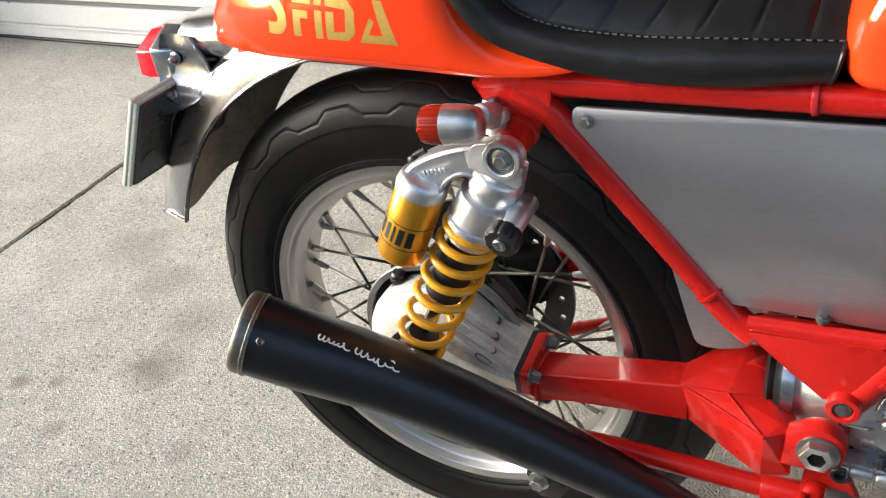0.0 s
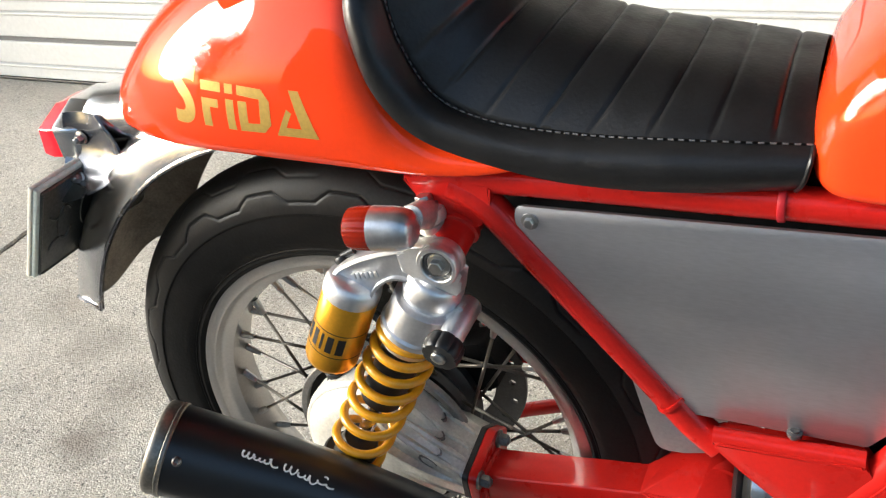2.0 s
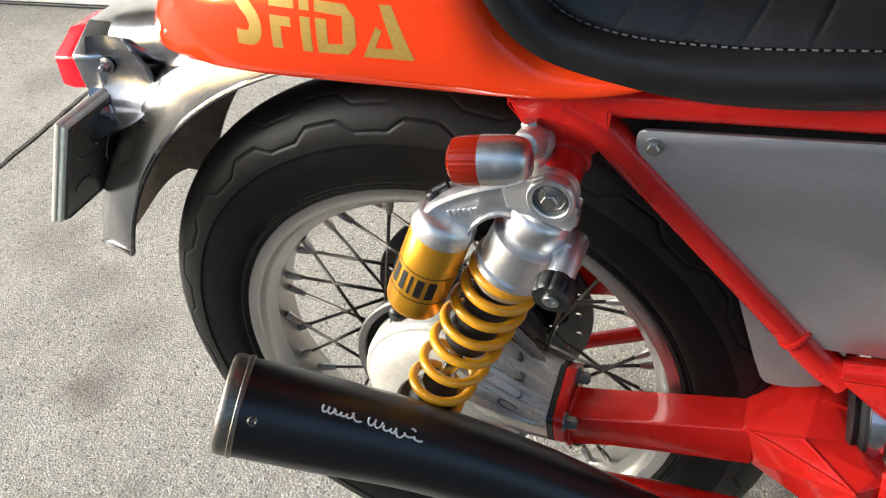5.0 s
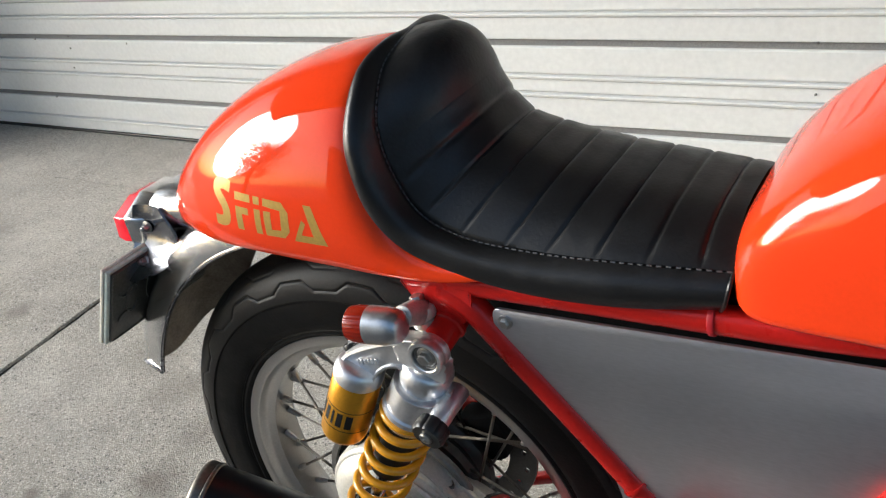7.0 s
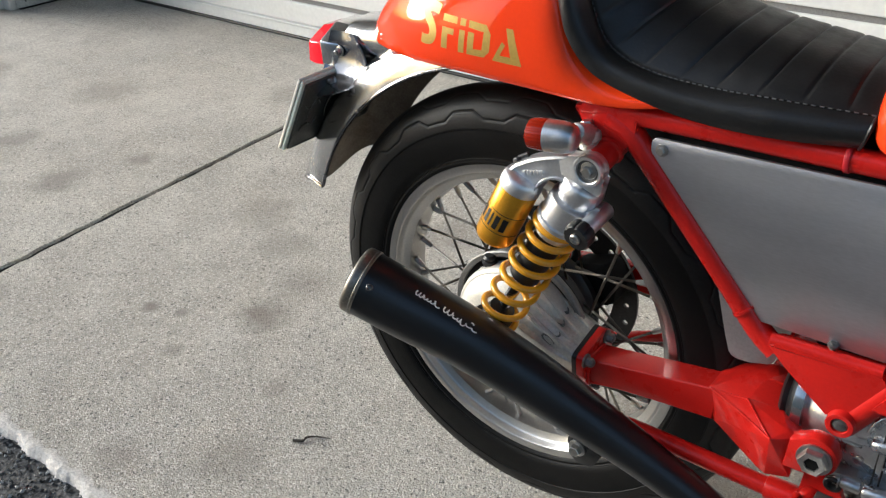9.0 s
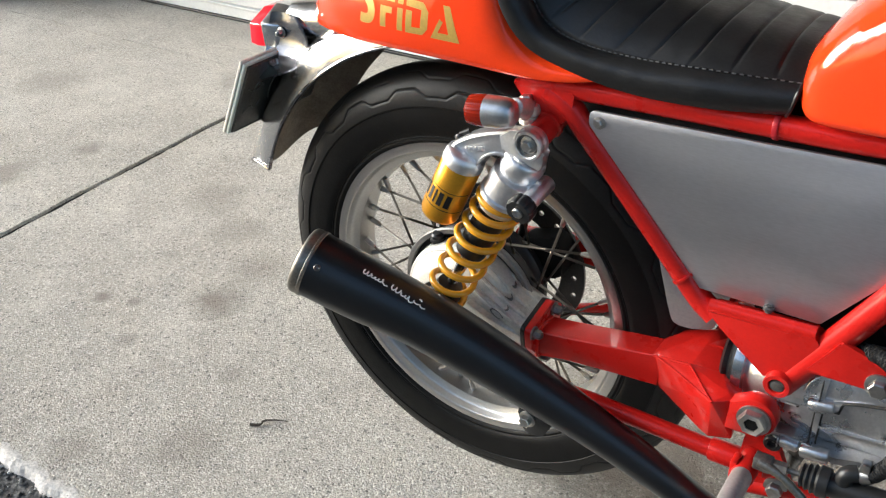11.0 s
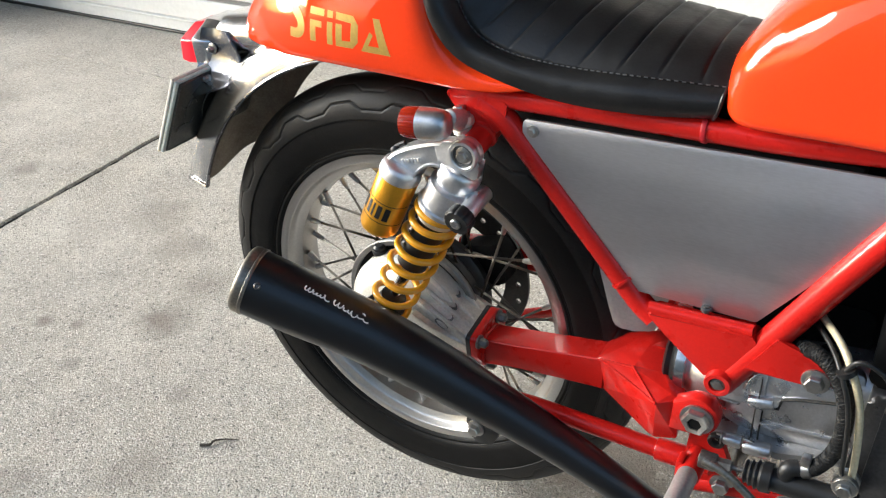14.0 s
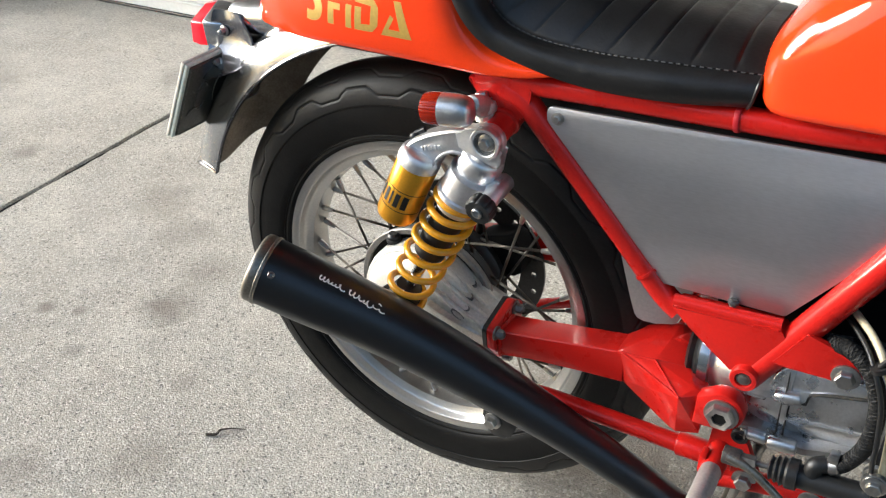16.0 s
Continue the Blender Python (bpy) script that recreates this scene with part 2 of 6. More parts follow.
def concrete_material():
    """Exposed-aggregate concrete: pale matrix, dark and light chips, broad stains, a few oil spots and painted shade
    under the machine.
    """
    m = bpy.data.materials.new("concrete")
    m.use_nodes = True
    t = m.node_tree
    n, L = t.nodes, t.links
    b = n["Principled BSDF"]
    b.inputs["Roughness"].default_value = 0.88
    co = n.new("ShaderNodeTexCoord")

    def tex(scale, detail=4.0, rough=0.6, dist=0.0):
        x = n.new("ShaderNodeTexNoise")
        x.inputs["Scale"].default_value, x.inputs["Detail"].default_value = scale, detail
        x.inputs["Roughness"].default_value, x.inputs["Distortion"].default_value = rough, dist
        L.new(co.outputs["Object"], x.inputs["Vector"])
        return x.outputs[0]

    def rng(v, a, c, lo=0.0, hi=1.0):
        x = n.new("ShaderNodeMapRange")
        L.new(v, x.inputs[0])
        x.inputs[1].default_value, x.inputs[2].default_value, x.inputs[3].default_value, x.inputs[4].default_value = a, c, lo, hi
        return x.outputs[0]

    def mixc(f, a, c, kind="MIX"):
        x = n.new("ShaderNodeMix")
        x.data_type, x.blend_type = "RGBA", kind
        for s, v in ((x.inputs[0], f), (x.inputs[6], a), (x.inputs[7], c)):
            if hasattr(v, "links"):
                L.new(v, s)
            else:
                s.default_value = v
        return x.outputs[2]

    col = mixc(rng(tex(1.6, 5), 0.35, 0.65), (0.435, 0.403, 0.355, 1), (0.570, 0.533, 0.474, 1))
    col = mixc(rng(tex(7, 6, 0.7), 0.40, 0.72, 0, 0.75), col, (0.35, 0.315, 0.280, 1))
    for scale, lo, hi, shade, amount in ((260, 0.78, 0.84, 0.22, 0.32), (430, 0.70, 0.78, 0.20, 0.30), (300, 0.78, 0.84, 0.80, 0.5), (230, 0.968, 0.972, 0.07, 0.65), (420, 0.960, 0.967, 0.10, 0.55)):
        v = n.new("ShaderNodeTexVoronoi")
        v.inputs["Scale"].default_value = scale
        L.new(co.outputs["Object"], v.inputs["Vector"])
        w = n.new("ShaderNodeSeparateColor")
        L.new(v.outputs["Color"], w.inputs[0])
        col = mixc(rng(w.outputs[0], lo, hi, 0, amount), col, (shade, shade * 0.96, shade * 0.9, 1))
    col = mixc(1.0, col, mixc(rng(tex(300, 4, 0.75), 0.32, 0.68), (0.76, 0.76, 0.75, 1), (1.23, 1.23, 1.22, 1)), "MULTIPLY")
    col = mixc(1.0, col, mixc(rng(tex(95, 5, 0.75), 0.36, 0.64), (0.86, 0.86, 0.855, 1), (1.14, 1.14, 1.14, 1)), "MULTIPLY")
    # painted shade under the machine (the first three), then oil spots and scuffs, each with its own ragged outline
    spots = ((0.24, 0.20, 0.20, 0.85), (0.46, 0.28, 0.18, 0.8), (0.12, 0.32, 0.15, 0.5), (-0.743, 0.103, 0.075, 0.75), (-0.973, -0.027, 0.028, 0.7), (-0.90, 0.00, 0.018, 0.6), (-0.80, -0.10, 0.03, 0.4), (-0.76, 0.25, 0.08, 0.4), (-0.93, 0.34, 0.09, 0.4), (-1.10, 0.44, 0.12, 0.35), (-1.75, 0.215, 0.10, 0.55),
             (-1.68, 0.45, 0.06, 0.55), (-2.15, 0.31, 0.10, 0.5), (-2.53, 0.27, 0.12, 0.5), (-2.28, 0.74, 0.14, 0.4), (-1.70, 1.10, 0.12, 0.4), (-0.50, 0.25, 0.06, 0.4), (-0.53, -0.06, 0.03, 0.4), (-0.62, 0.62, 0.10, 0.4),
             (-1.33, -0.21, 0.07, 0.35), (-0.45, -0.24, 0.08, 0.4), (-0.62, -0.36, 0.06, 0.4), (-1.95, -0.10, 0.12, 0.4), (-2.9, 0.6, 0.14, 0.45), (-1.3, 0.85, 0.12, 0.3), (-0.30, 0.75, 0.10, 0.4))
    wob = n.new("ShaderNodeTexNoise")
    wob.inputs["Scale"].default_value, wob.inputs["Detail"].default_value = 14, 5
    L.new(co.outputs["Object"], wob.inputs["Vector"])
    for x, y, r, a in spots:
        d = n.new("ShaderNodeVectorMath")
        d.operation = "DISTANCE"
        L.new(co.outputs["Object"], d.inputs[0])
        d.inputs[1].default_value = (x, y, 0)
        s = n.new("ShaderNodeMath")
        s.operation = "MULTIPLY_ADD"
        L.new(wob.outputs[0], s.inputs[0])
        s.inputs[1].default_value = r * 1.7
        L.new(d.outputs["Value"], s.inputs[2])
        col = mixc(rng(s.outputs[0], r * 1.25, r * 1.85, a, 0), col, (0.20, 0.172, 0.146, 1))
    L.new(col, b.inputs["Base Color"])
    pebble = n.new("ShaderNodeTexVoronoi")
    pebble.feature = "SMOOTH_F1"
    pebble.inputs["Scale"].default_value = 340
    L.new(co.outputs["Object"], pebble.inputs["Vector"])
    hgt = n.new("ShaderNodeMath")
    hgt.operation = "MULTIPLY_ADD"
    L.new(tex(520, 3, 0.6), hgt.inputs[0])
    hgt.inputs[1].default_value = 0.6
    L.new(rng(pebble.outputs["Distance"], 0.0, 0.8, 1.0, 0.0), hgt.inputs[2])
    k = n.new("ShaderNodeBump")
    k.inputs["Strength"].default_value, k.inputs["Distance"].default_value = 1.0, 0.0019
    L.new(hgt.outputs[0], k.inputs["Height"])
    L.new(k.outputs[0], b.inputs["Normal"])
    return m


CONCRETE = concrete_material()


# ---- mesh helpers ----
def part(name, bm, mat, parent=None, label="", smooth=40):
    """Links a bmesh as one mesh object under parent."""
    bmesh.ops.recalc_face_normals(bm, faces=bm.faces)
    me = bpy.data.meshes.new(name)
    bm.to_mesh(me)
    bm.free()
    me.materials.append(mat)
    if smooth:
        me.shade_smooth()
        me.set_sharp_from_angle(angle=radians(smooth))
    ob = new(name, me)
    if parent:
        ob.parent = parent
    if label:
        tagged(ob, label)
    return ob


def shared(name, me, parent, m):
    ob = new(name, me)
    ob.parent = parent
    ob.matrix_basis = m
    return ob


def empty(name):
    e = new(name)
    e.empty_display_size = 0.1
    return e


def box(bm, lo, hi, bevel=0.0, m=None):
    c = [(a + b) / 2 for a, b in zip(lo, hi)]
    mat = Matrix.LocRotScale(c, None, [b - a for a, b in zip(lo, hi)])
    vs = bmesh.ops.create_cube(bm, size=1.0, matrix=mat)["verts"]
    if bevel:
        es = list({e for v in vs for e in v.link_edges})
        r = bmesh.ops.bevel(bm, geom=es, offset=bevel, segments=2, affect="EDGES", profile=0.5)
        vs = list({v for f in r["faces"] for v in f.verts} | {v for v in vs if v.is_valid})
    if m is not None:
        bmesh.ops.transform(bm, matrix=m, verts=vs)
    return vs


def frame_of(d):
    """Two unit vectors square to the direction d."""
    d = Vector(d).normalized()
    a = Vector((0, 0, 1)) if abs(d.z) < 0.9 else Vector((1, 0, 0))
    u = d.cross(a).normalized()
    return u, d.cross(u).normalized()


def lathe(bm, profile, origin, axis, seg=48, closed=False, cap=True):
    """Turns (radius, height) points round the axis through origin."""
    o, d = Vector(origin), Vector(axis).normalized()
    u, w = frame_of(d)
    rings = []
    for r, h in profile:
        rings.append([bm.verts.new(o + d * h + (u * math.cos(2 * math.pi * i / seg) + w * math.sin(2 * math.pi * i / seg)) * r) for i in range(seg)])
    pairs = list(zip(rings, rings[1:])) + ([(rings[-1], rings[0])] if closed else [])
    for a, b in pairs:
        for i in range(seg):
            j = (i + 1) % seg
            bm.faces.new((a[i], a[j], b[j], b[i]))
    if cap and not closed:
        bm.faces.new(rings[0])
        bm.faces.new(rings[-1])


def rod(bm, p0, p1, r0, r1=None, seg=16, edge=0.0):
    r1 = r0 if r1 is None else r1
    d = Vector(p1) - Vector(p0)
    n = d.length
    e = min(edge, n * 0.4)
    prof = [(r0, 0), (r1, n)] if not e else [(r0 - e, 0), (r0 - e * 0.3, e * 0.3), (r0, e), (r1, n - e), (r1 - e * 0.3, n - e * 0.3), (r1 - e, n)]
    lathe(bm, prof, p0, d, seg)


def smooth_path(pts, n):
    """A Catmull-Rom curve through the points, n steps a span."""
    p = [Vector(q) for q in pts]
    p = [p[0] * 2 - p[1]] + p + [p[-1] * 2 - p[-2]]
    out = []
    for i in range(1, len(p) - 2):
        for k in range(n):
            t = k / n
            out.append(0.5 * (2 * p[i] + (p[i + 1] - p[i - 1]) * t + (2 * p[i - 1] - 5 * p[i] + 4 * p[i + 1] - p[i + 2]) * t * t
                              + (3 * p[i] - p[i - 1] - 3 * p[i + 1] + p[i + 2]) * t ** 3))
    out.append(p[-2])
    return out


def sweep(bm, path, radius, seg=12, squash=None):
    """A tube along the path; radius is a number or one for each point."""
    pts = [Vector(p) for p in path]
    rad = radius if isinstance(radius, (list, tuple)) else [radius] * len(pts)
    u, _ = frame_of(pts[1] - pts[0])
    rings = []
    for i, p in enumerate(pts):
        d = (pts[min(i + 1, len(pts) - 1)] - pts[max(i - 1, 0)]).normalized()
        u = (u - d * u.dot(d)).normalized()
        w = d.cross(u)
        rings.append([bm.verts.new(p + (u * math.cos(2 * math.pi * k / seg) + w * math.sin(2 * math.pi * k / seg)) * rad[i]) for k in range(seg)])
    for a, b in zip(rings, rings[1:]):
        for k in range(seg):
            j = (k + 1) % seg
            bm.faces.new((a[k], a[j], b[j], b[k]))
    bm.faces.new(rings[0])
    bm.faces.new(rings[-1])


def plate(bm, outline, y0, y1, bevel=0.0015):
    """A flat plate: an (x, z) outline between two depths y."""
    a = [bm.verts.new((x, y0, z)) for x, z in outline]
    b = [bm.verts.new((x, y1, z)) for x, z in outline]
    fs = [bm.faces.new(a), bm.faces.new(b)]
    for i in range(len(a)):
        j = (i + 1) % len(a)
        bm.faces.new((a[i], a[j], b[j], b[i]))
    if bevel:
        es = list({e for f in fs for e in f.edges})
        bmesh.ops.bevel(bm, geom=es, offset=bevel, segments=2, affect="EDGES", profile=0.5)


def rounded(outline, r, n=5):
    """The outline with each corner rounded; r is a number or one for each corner."""
    out = []
    m = len(outline)
    for i in range(m):
        p = Vector(outline[i])
        a, b = Vector(outline[i - 1]) - p, Vector(outline[(i + 1) % m]) - p
        rr = r[i] if isinstance(r, (list, tuple)) else r
        if rr <= 0:
            out.append(tuple(p))
            continue
        ang = a.angle(b)
        d = min(rr / math.tan(ang / 2), a.length * 0.49, b.length * 0.49)
        p0, p1 = p + a.normalized() * d, p + b.normalized() * d
        for k in range(n + 1):
            t = k / n
            q = p0 * (1 - t) ** 2 + p * 2 * t * (1 - t) + p1 * t * t
            out.append(tuple(q))
    return out


def hexbolt(bm, p, d, r, h, washer=True):
    """A hexagon head of size r and height h that stands on p along d."""
    d = Vector(d).normalized()
    p = Vector(p)
    if washer:
        lathe(bm, [(r * 1.45, 0), (r * 1.45, h * 0.22), (r * 1.3, h * 0.3)], p, d, 24)
        p = p + d * h * 0.25
    lathe(bm, [(r, 0), (r, h * 0.85), (r * 0.86, h)], p, d, 6)


def grid_faces(bm, rows):
    vs = [[bm.verts.new(p) for p in r] for r in rows]
    for a, b in zip(vs, vs[1:]):
        for i in range(len(a) - 1):
            bm.faces.new((a[i], a[i + 1], b[i + 1], b[i]))
    return vs


def loft(bm, sections):
    rings = [[bm.verts.new(p) for p in s] for s in sections]
    for a, b in zip(rings, rings[1:]):
        for i in range(len(a)):
            j = (i + 1) % len(a)
            bm.faces.new((a[i], a[j], b[j], b[i]))
    bm.faces.new(rings[0])
    bm.faces.new(rings[-1])


def lerp_table(table, x):
    """Smooth value from a table of (x, value), ascending in x."""
    xs = [r[0] for r in table]
    if x <= xs[0]:
        return table[0][1]
    if x >= xs[-1]:
        return table[-1][1]
    i = max(k for k in range(len(xs)) if xs[k] <= x)
    m = []
    for k in range(len(table)):
        a, b = table[max(k - 1, 0)], table[min(k + 1, len(table) - 1)]
        m.append((b[1] - a[1]) / (b[0] - a[0]))
    h = xs[i + 1] - xs[i]
    t = (x - xs[i]) / h
    return ((2 * t ** 3 - 3 * t * t + 1) * table[i][1] + (t ** 3 - 2 * t * t + t) * h * m[i]
            + (-2 * t ** 3 + 3 * t * t) * table[i + 1][1] + (t ** 3 - t * t) * h * m[i + 1])


# ---- ground ----
bm = bmesh.new()
R = 400
vs = [bm.verts.new(p) for p in ((-R, -R, -0.014), (R, -R, -0.014), (R, R, -0.014), (-R, R, -0.014))]
bm.faces.new(vs)
tagged(part("ground", bm, ASPHALT), "dark grey asphalt ground beside the concrete driveway", "ground", kind="structure")

drive = tagged(empty("driveway"), "pale stained concrete driveway slabs with a dark joint", "driveway", kind="structure")


def slab(outline, seed):
    """A concrete slab with slightly ragged, worn edges; its top lies at z = 0."""
    rnd = random.Random(seed)
    pts = []
    for i, (x, y) in enumerate(outline):
        x2, y2 = outline[(i + 1) % len(outline)]
        n = max(1, int(math.hypot(x2 - x, y2 - y) / 0.03))
        for k in range(n):
            t = k / n
            j = 0.0 if k == 0 else 1.0
            pts.append((x + (x2 - x) * t + j * rnd.uniform(-0.003, 0.003), y + (y2 - y) * t + j * rnd.uniform(-0.004, 0.004)))
    m = bmesh.new()
    top = [m.verts.new((x, y, 0)) for x, y in pts]
    cx, cy = sum(p[0] for p in pts) / len(pts), sum(p[1] for p in pts) / len(pts)
    low = [m.verts.new((x + (x - cx) * 0.001, y + (y - cy) * 0.001, -0.006)) for x, y in pts]
    base = [m.verts.new((v.co.x, v.co.y, -0.08)) for v in low]
    m.faces.new(top)
    for a, b in ((top, low), (low, base)):
        for i in range(len(a)):
            j = (i + 1) % len(a)
            m.faces.new((a[i], a[j], b[j], b[i]))
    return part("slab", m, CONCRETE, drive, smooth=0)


def seam_x(y):
    return -1.427 - 0.083 * y


slab([(seam_x(-0.43) + 0.0142, -0.43), (6.0, -0.43), (6.0, 1.178), (seam_x(1.18) + 0.0132, 1.178)], 1)
slab([(-9.0, -0.43), (seam_x(-0.43) - 0.010, -0.43), (seam_x(1.18) - 0.008, 1.178), (-9.0, 1.178)], 2)
slab([(-3.62, 1.181), (6.0, 1.181), (6.0, 1.75), (-3.62, 1.75)], 3)
m = bmesh.new()
box(m, (-9, -0.42, -0.09), (6, 1.7, -0.007))
part("joint_filler", m, material("joint_filler", (0.014, 0.013, 0.012), 0.9, grain=0.3), drive, "dark dirt-filled joint")

rnd = random.Random(31)
m = bmesh.new()
rows = [[], [], [], []]
for k in range(320):
    x = -1.75 + 0.005 * k
    a, b = 0.006 * math.sin(k * 0.21) * math.sin(k * 0.57 + 1) + rnd.uniform(0.0, 0.004), 0.004 * math.sin(k * 0.33) + rnd.uniform(0.0, 0.004)
    rows[0].append((x, -0.420 + a, 0.0004))
    rows[1].append((x, -0.427 + a * 0.5, 0.0016 + rnd.uniform(-0.0004, 0.0004)))
    rows[2].append((x, -0.434 - b, 0.0002 + rnd.uniform(-0.0008, 0.0008)))
    rows[3].append((x, -0.442 - b, -0.0150))
grid_faces(m, rows)
part("worn_lip", m, LIP, drive, "pale broken edge of the slab", smooth=80)
m = bmesh.new()
for k in range(1500):
    x, y = rnd.uniform(-1.5, -0.55), -0.445 - rnd.random() ** 1.6 * 0.30
    r = rnd.uniform(0.0018, 0.0055)
    c = Vector((x, y, -0.014 + r * 0.4))
    v = [m.verts.new(c + Vector((a * r * rnd.uniform(0.6, 1.2), b * r * rnd.uniform(0.6, 1.2), g * r * rnd.uniform(0.5, 0.9)))) for a, b, g in ((1, 0, 0), (0, 1, 0), (-1, 0, 0), (0, -1, 0), (0, 0, 1), (0, 0, -1))]
    for i in range(4):
        m.faces.new((v[i], v[(i + 1) % 4], v[4]))
        m.faces.new((v[(i + 1) % 4], v[i], v[5]))
tagged(part("loose_stones", m, STONES, smooth=0), "loose grey stones and grit on the asphalt", "gravel", kind="stuff")

# ---- building: garage door, reveal, plinth wall, downpipe ----
DOOR_Y = 1.58
door = tagged(empty("garage_door"), "cream painted ribbed metal garage door, closed", "garage door", kind="structure")
JOINTS = (0.0, 0.163, 0.417, 0.712, 0.967, 1.222, 1.477, 1.732, 1.987, 2.24)
RIBS = (0.066, 0.268, 0.323, 0.505, 0.56, 0.633, 0.81, 0.88, 1.06, 1.12, 1.31, 1.38, 1.57, 1.63, 1.82, 1.89, 2.1)
for i in range(len(JOINTS) - 1):
    z0, z1 = JOINTS[i] + (0.010 if i else 0.012), JOINTS[i + 1] - 0.010
    prof = [(0.0, z0 + 0.004), (-0.004, z0)]
    prof = [(0.012, z0), (0.002, z0 + 0.001), (0.0, z0 + 0.004)]
    for r in RIBS:
        if r in (0.56, 0.81, 1.06, 1.31) and z0 + 0.02 < r < z1 - 0.02:
            prof += [(0.0, r - 0.003), (0.0100, r - 0.0015), (0.0100, r + 0.0015), (0.0, r + 0.003)]
        elif z0 + 0.02 < r < z1 - 0.02:
            prof += [(0.0, r - 0.014), (0.005, r - 0.0125), (-0.006, r - 0.010), (-0.009, r - 0.004), (-0.008, r - 0.001), (0.0108, r + 0.0005), (0.0108, r + 0.006), (0.0, r + 0.007)]
    prof += [(0.0, z1 - 0.004), (0.002, z1 - 0.001), (0.012, z1)]
    m = bmesh.new()
    rows = []
    for x in (-3.64, -2.0, 0.0, 2.0, 3.4):
        rows.append([(x, DOOR_Y + a, z) for a, z in prof])
    grid_faces(m, rows)
    part("door_panel", m, DOORPAINT, door, smooth=30)
# darker backing also puts the shade of the panel joints into colour
m = bmesh.new()
box(m, (-3.64, DOOR_Y + 0.011, 0), (3.4, DOOR_Y + 0.05, 2.26))
part("door_backing", m, DOORGAP, door, smooth=0)
m = bmesh.new()
box(m, (-3.63, DOOR_Y - 0.004, 0.0), (3.4, DOOR_Y + 0.011, 0.011), 0.003)
part("bottom_seal", m, BLACK, door)
bolt = bmesh.new()
lathe(bolt, [(0.0036, 0), (0.0036, 0.002), (0.002, 0.0035)], (0, 0, 0), (0, -1, 0), 12)
bolt_ob = part("screw_head", bolt, DARKSTEEL, door)
bolt_ob.matrix_basis = pose(-2.86, DOOR_Y, 0.408)
for x, z in ((-2.65, 0.730), (-2.64, 0.421), (-2.65, 0.372), (-2.67, 0.289), (-2.30, 0.395), (0.20, 0.427), (0.20, 0.295), (0.20, 0.726), (-2.86, 0.155), (-1.75, 0.157)):
    shared("screw_head", bolt_ob.data, door, pose(x, DOOR_Y, z))

m = bmesh.new()
box(m, (0.240, DOOR_Y - 0.045, 0.680), (0.262, DOOR_Y - 0.001, 0.810), 0.004)
box(m, (0.235, DOOR_Y - 0.030, 0.726), (0.340, DOOR_Y - 0.001, 0.821), 0.004)
part("latch", m, DARKSTEEL, door, "dark steel door latch")

wall = tagged(empty("wall_north"), "grey rendered wall with a concrete plinth beside the garage door", "wall", kind="structure")
m = bmesh.new()
box(m, (-3.84, 1.17, 0), (-3.645, 2.1, 3.05), 0.006)
part("reveal", m, WALLPAINT, wall, "grey rendered door reveal with chips and spots")
rnd = random.Random(8)
m = bmesh.new()
lathe(m, [(0.010, 0.0), (0.010, 0.0012), (0.004, 0.0016)], (0, 0, 0), (1, 0, 0), 7)
chip = part("chip", m, PIT, wall, "dark chips in the render", smooth=0)
chip.matrix_basis = pose(-3.6455, 1.30, 0.09)
for k in range(26):
    low = rnd.random() < 0.6
    shared("chip", chip.data, wall, Matrix.LocRotScale((-3.6455, rnd.uniform(1.19, 1.54), rnd.uniform(0.02, 0.12) if low else rnd.uniform(0.1, 0.75)), Euler((rnd.uniform(0, 6), 0, 0)), (1, rnd.uniform(0.25, 0.9), rnd.uniform(0.25, 0.7))))
m = bmesh.new()
box(m, (-3.70, 1.135, 0.0), (-3.642, 1.168, 3.05), 0.003)
part("corner_trim", m, WALLPALE, wall, "white corner trim")
m = bmesh.new()
box(m, (-3.64, 1.55, 2.26), (6.0, 2.1, 3.05), 0.0)
box(m, (3.4, 1.55, 0), (6.0, 2.1, 2.26), 0.0)
part("lintel", m, WALLPAINT, wall, smooth=0)
m = bmesh.new()
box(m, (-9.0, 1.06, 0.0), (-3.70, 1.30, 0.145), 0.006)
box(m, (-9.0, 1.035, 0.145), (-3.715, 1.30, 0.205), 0.012)
part("plinth", m, WALLPALE, wall, "stepped concrete plinth")
m = bmesh.new()
prof = []
x = -9.0
while x < -3.75:
    prof += [(x, 1.16), (x + 0.085, 1.16), (x + 0.10, 1.18), (x + 0.115, 1.16)]
    x += 0.115
prof.append((-3.70, 1.16))
grid_faces(m, [[(a, b, z) for a, b in prof] for z in (0.20, 3.05)])
box(m, (-9.0, 1.19, 0.2), (-3.70, 1.30, 3.05))
part("cladding", m, WALLPALE, wall, "pale vertical ribbed cladding", smooth=0)
m = bmesh.new()
box(m, (-9.2, 1.3, 0), (-9.0, 2.1, 3.05))
box(m, (-9.2, 1.9, 0), (6.2, 2.1, 3.05))
part("building_core", m, WALLPAINT, wall, smooth=0)
m = bmesh.new()
box(m, (-4.1, -1.45, 3.05), (6.4, 2.4, 3.25), 0.01)
tagged(part("ceiling", m, material("canopy_soffit", (0.24, 0.24, 0.24), 0.8, grain=0.1, grain_scale=20, blotch=0.3, blotch_scale=2)), "dark flat canopy roof over the driveway", "canopy", kind="structure")
m = bmesh.new()
box(m, (-7.0, -10.0, -0.02), (14.0, -9.5, 5.6), 0.02)
tagged(part("wall_south", m, YARDWALL), "plain grey wall across the yard", "wall", kind="structure")

LEAF = material("tree_leaf", (0.07, 0.10, 0.035), 0.6, per_object=0.0, grain=0.3, grain_scale=3)
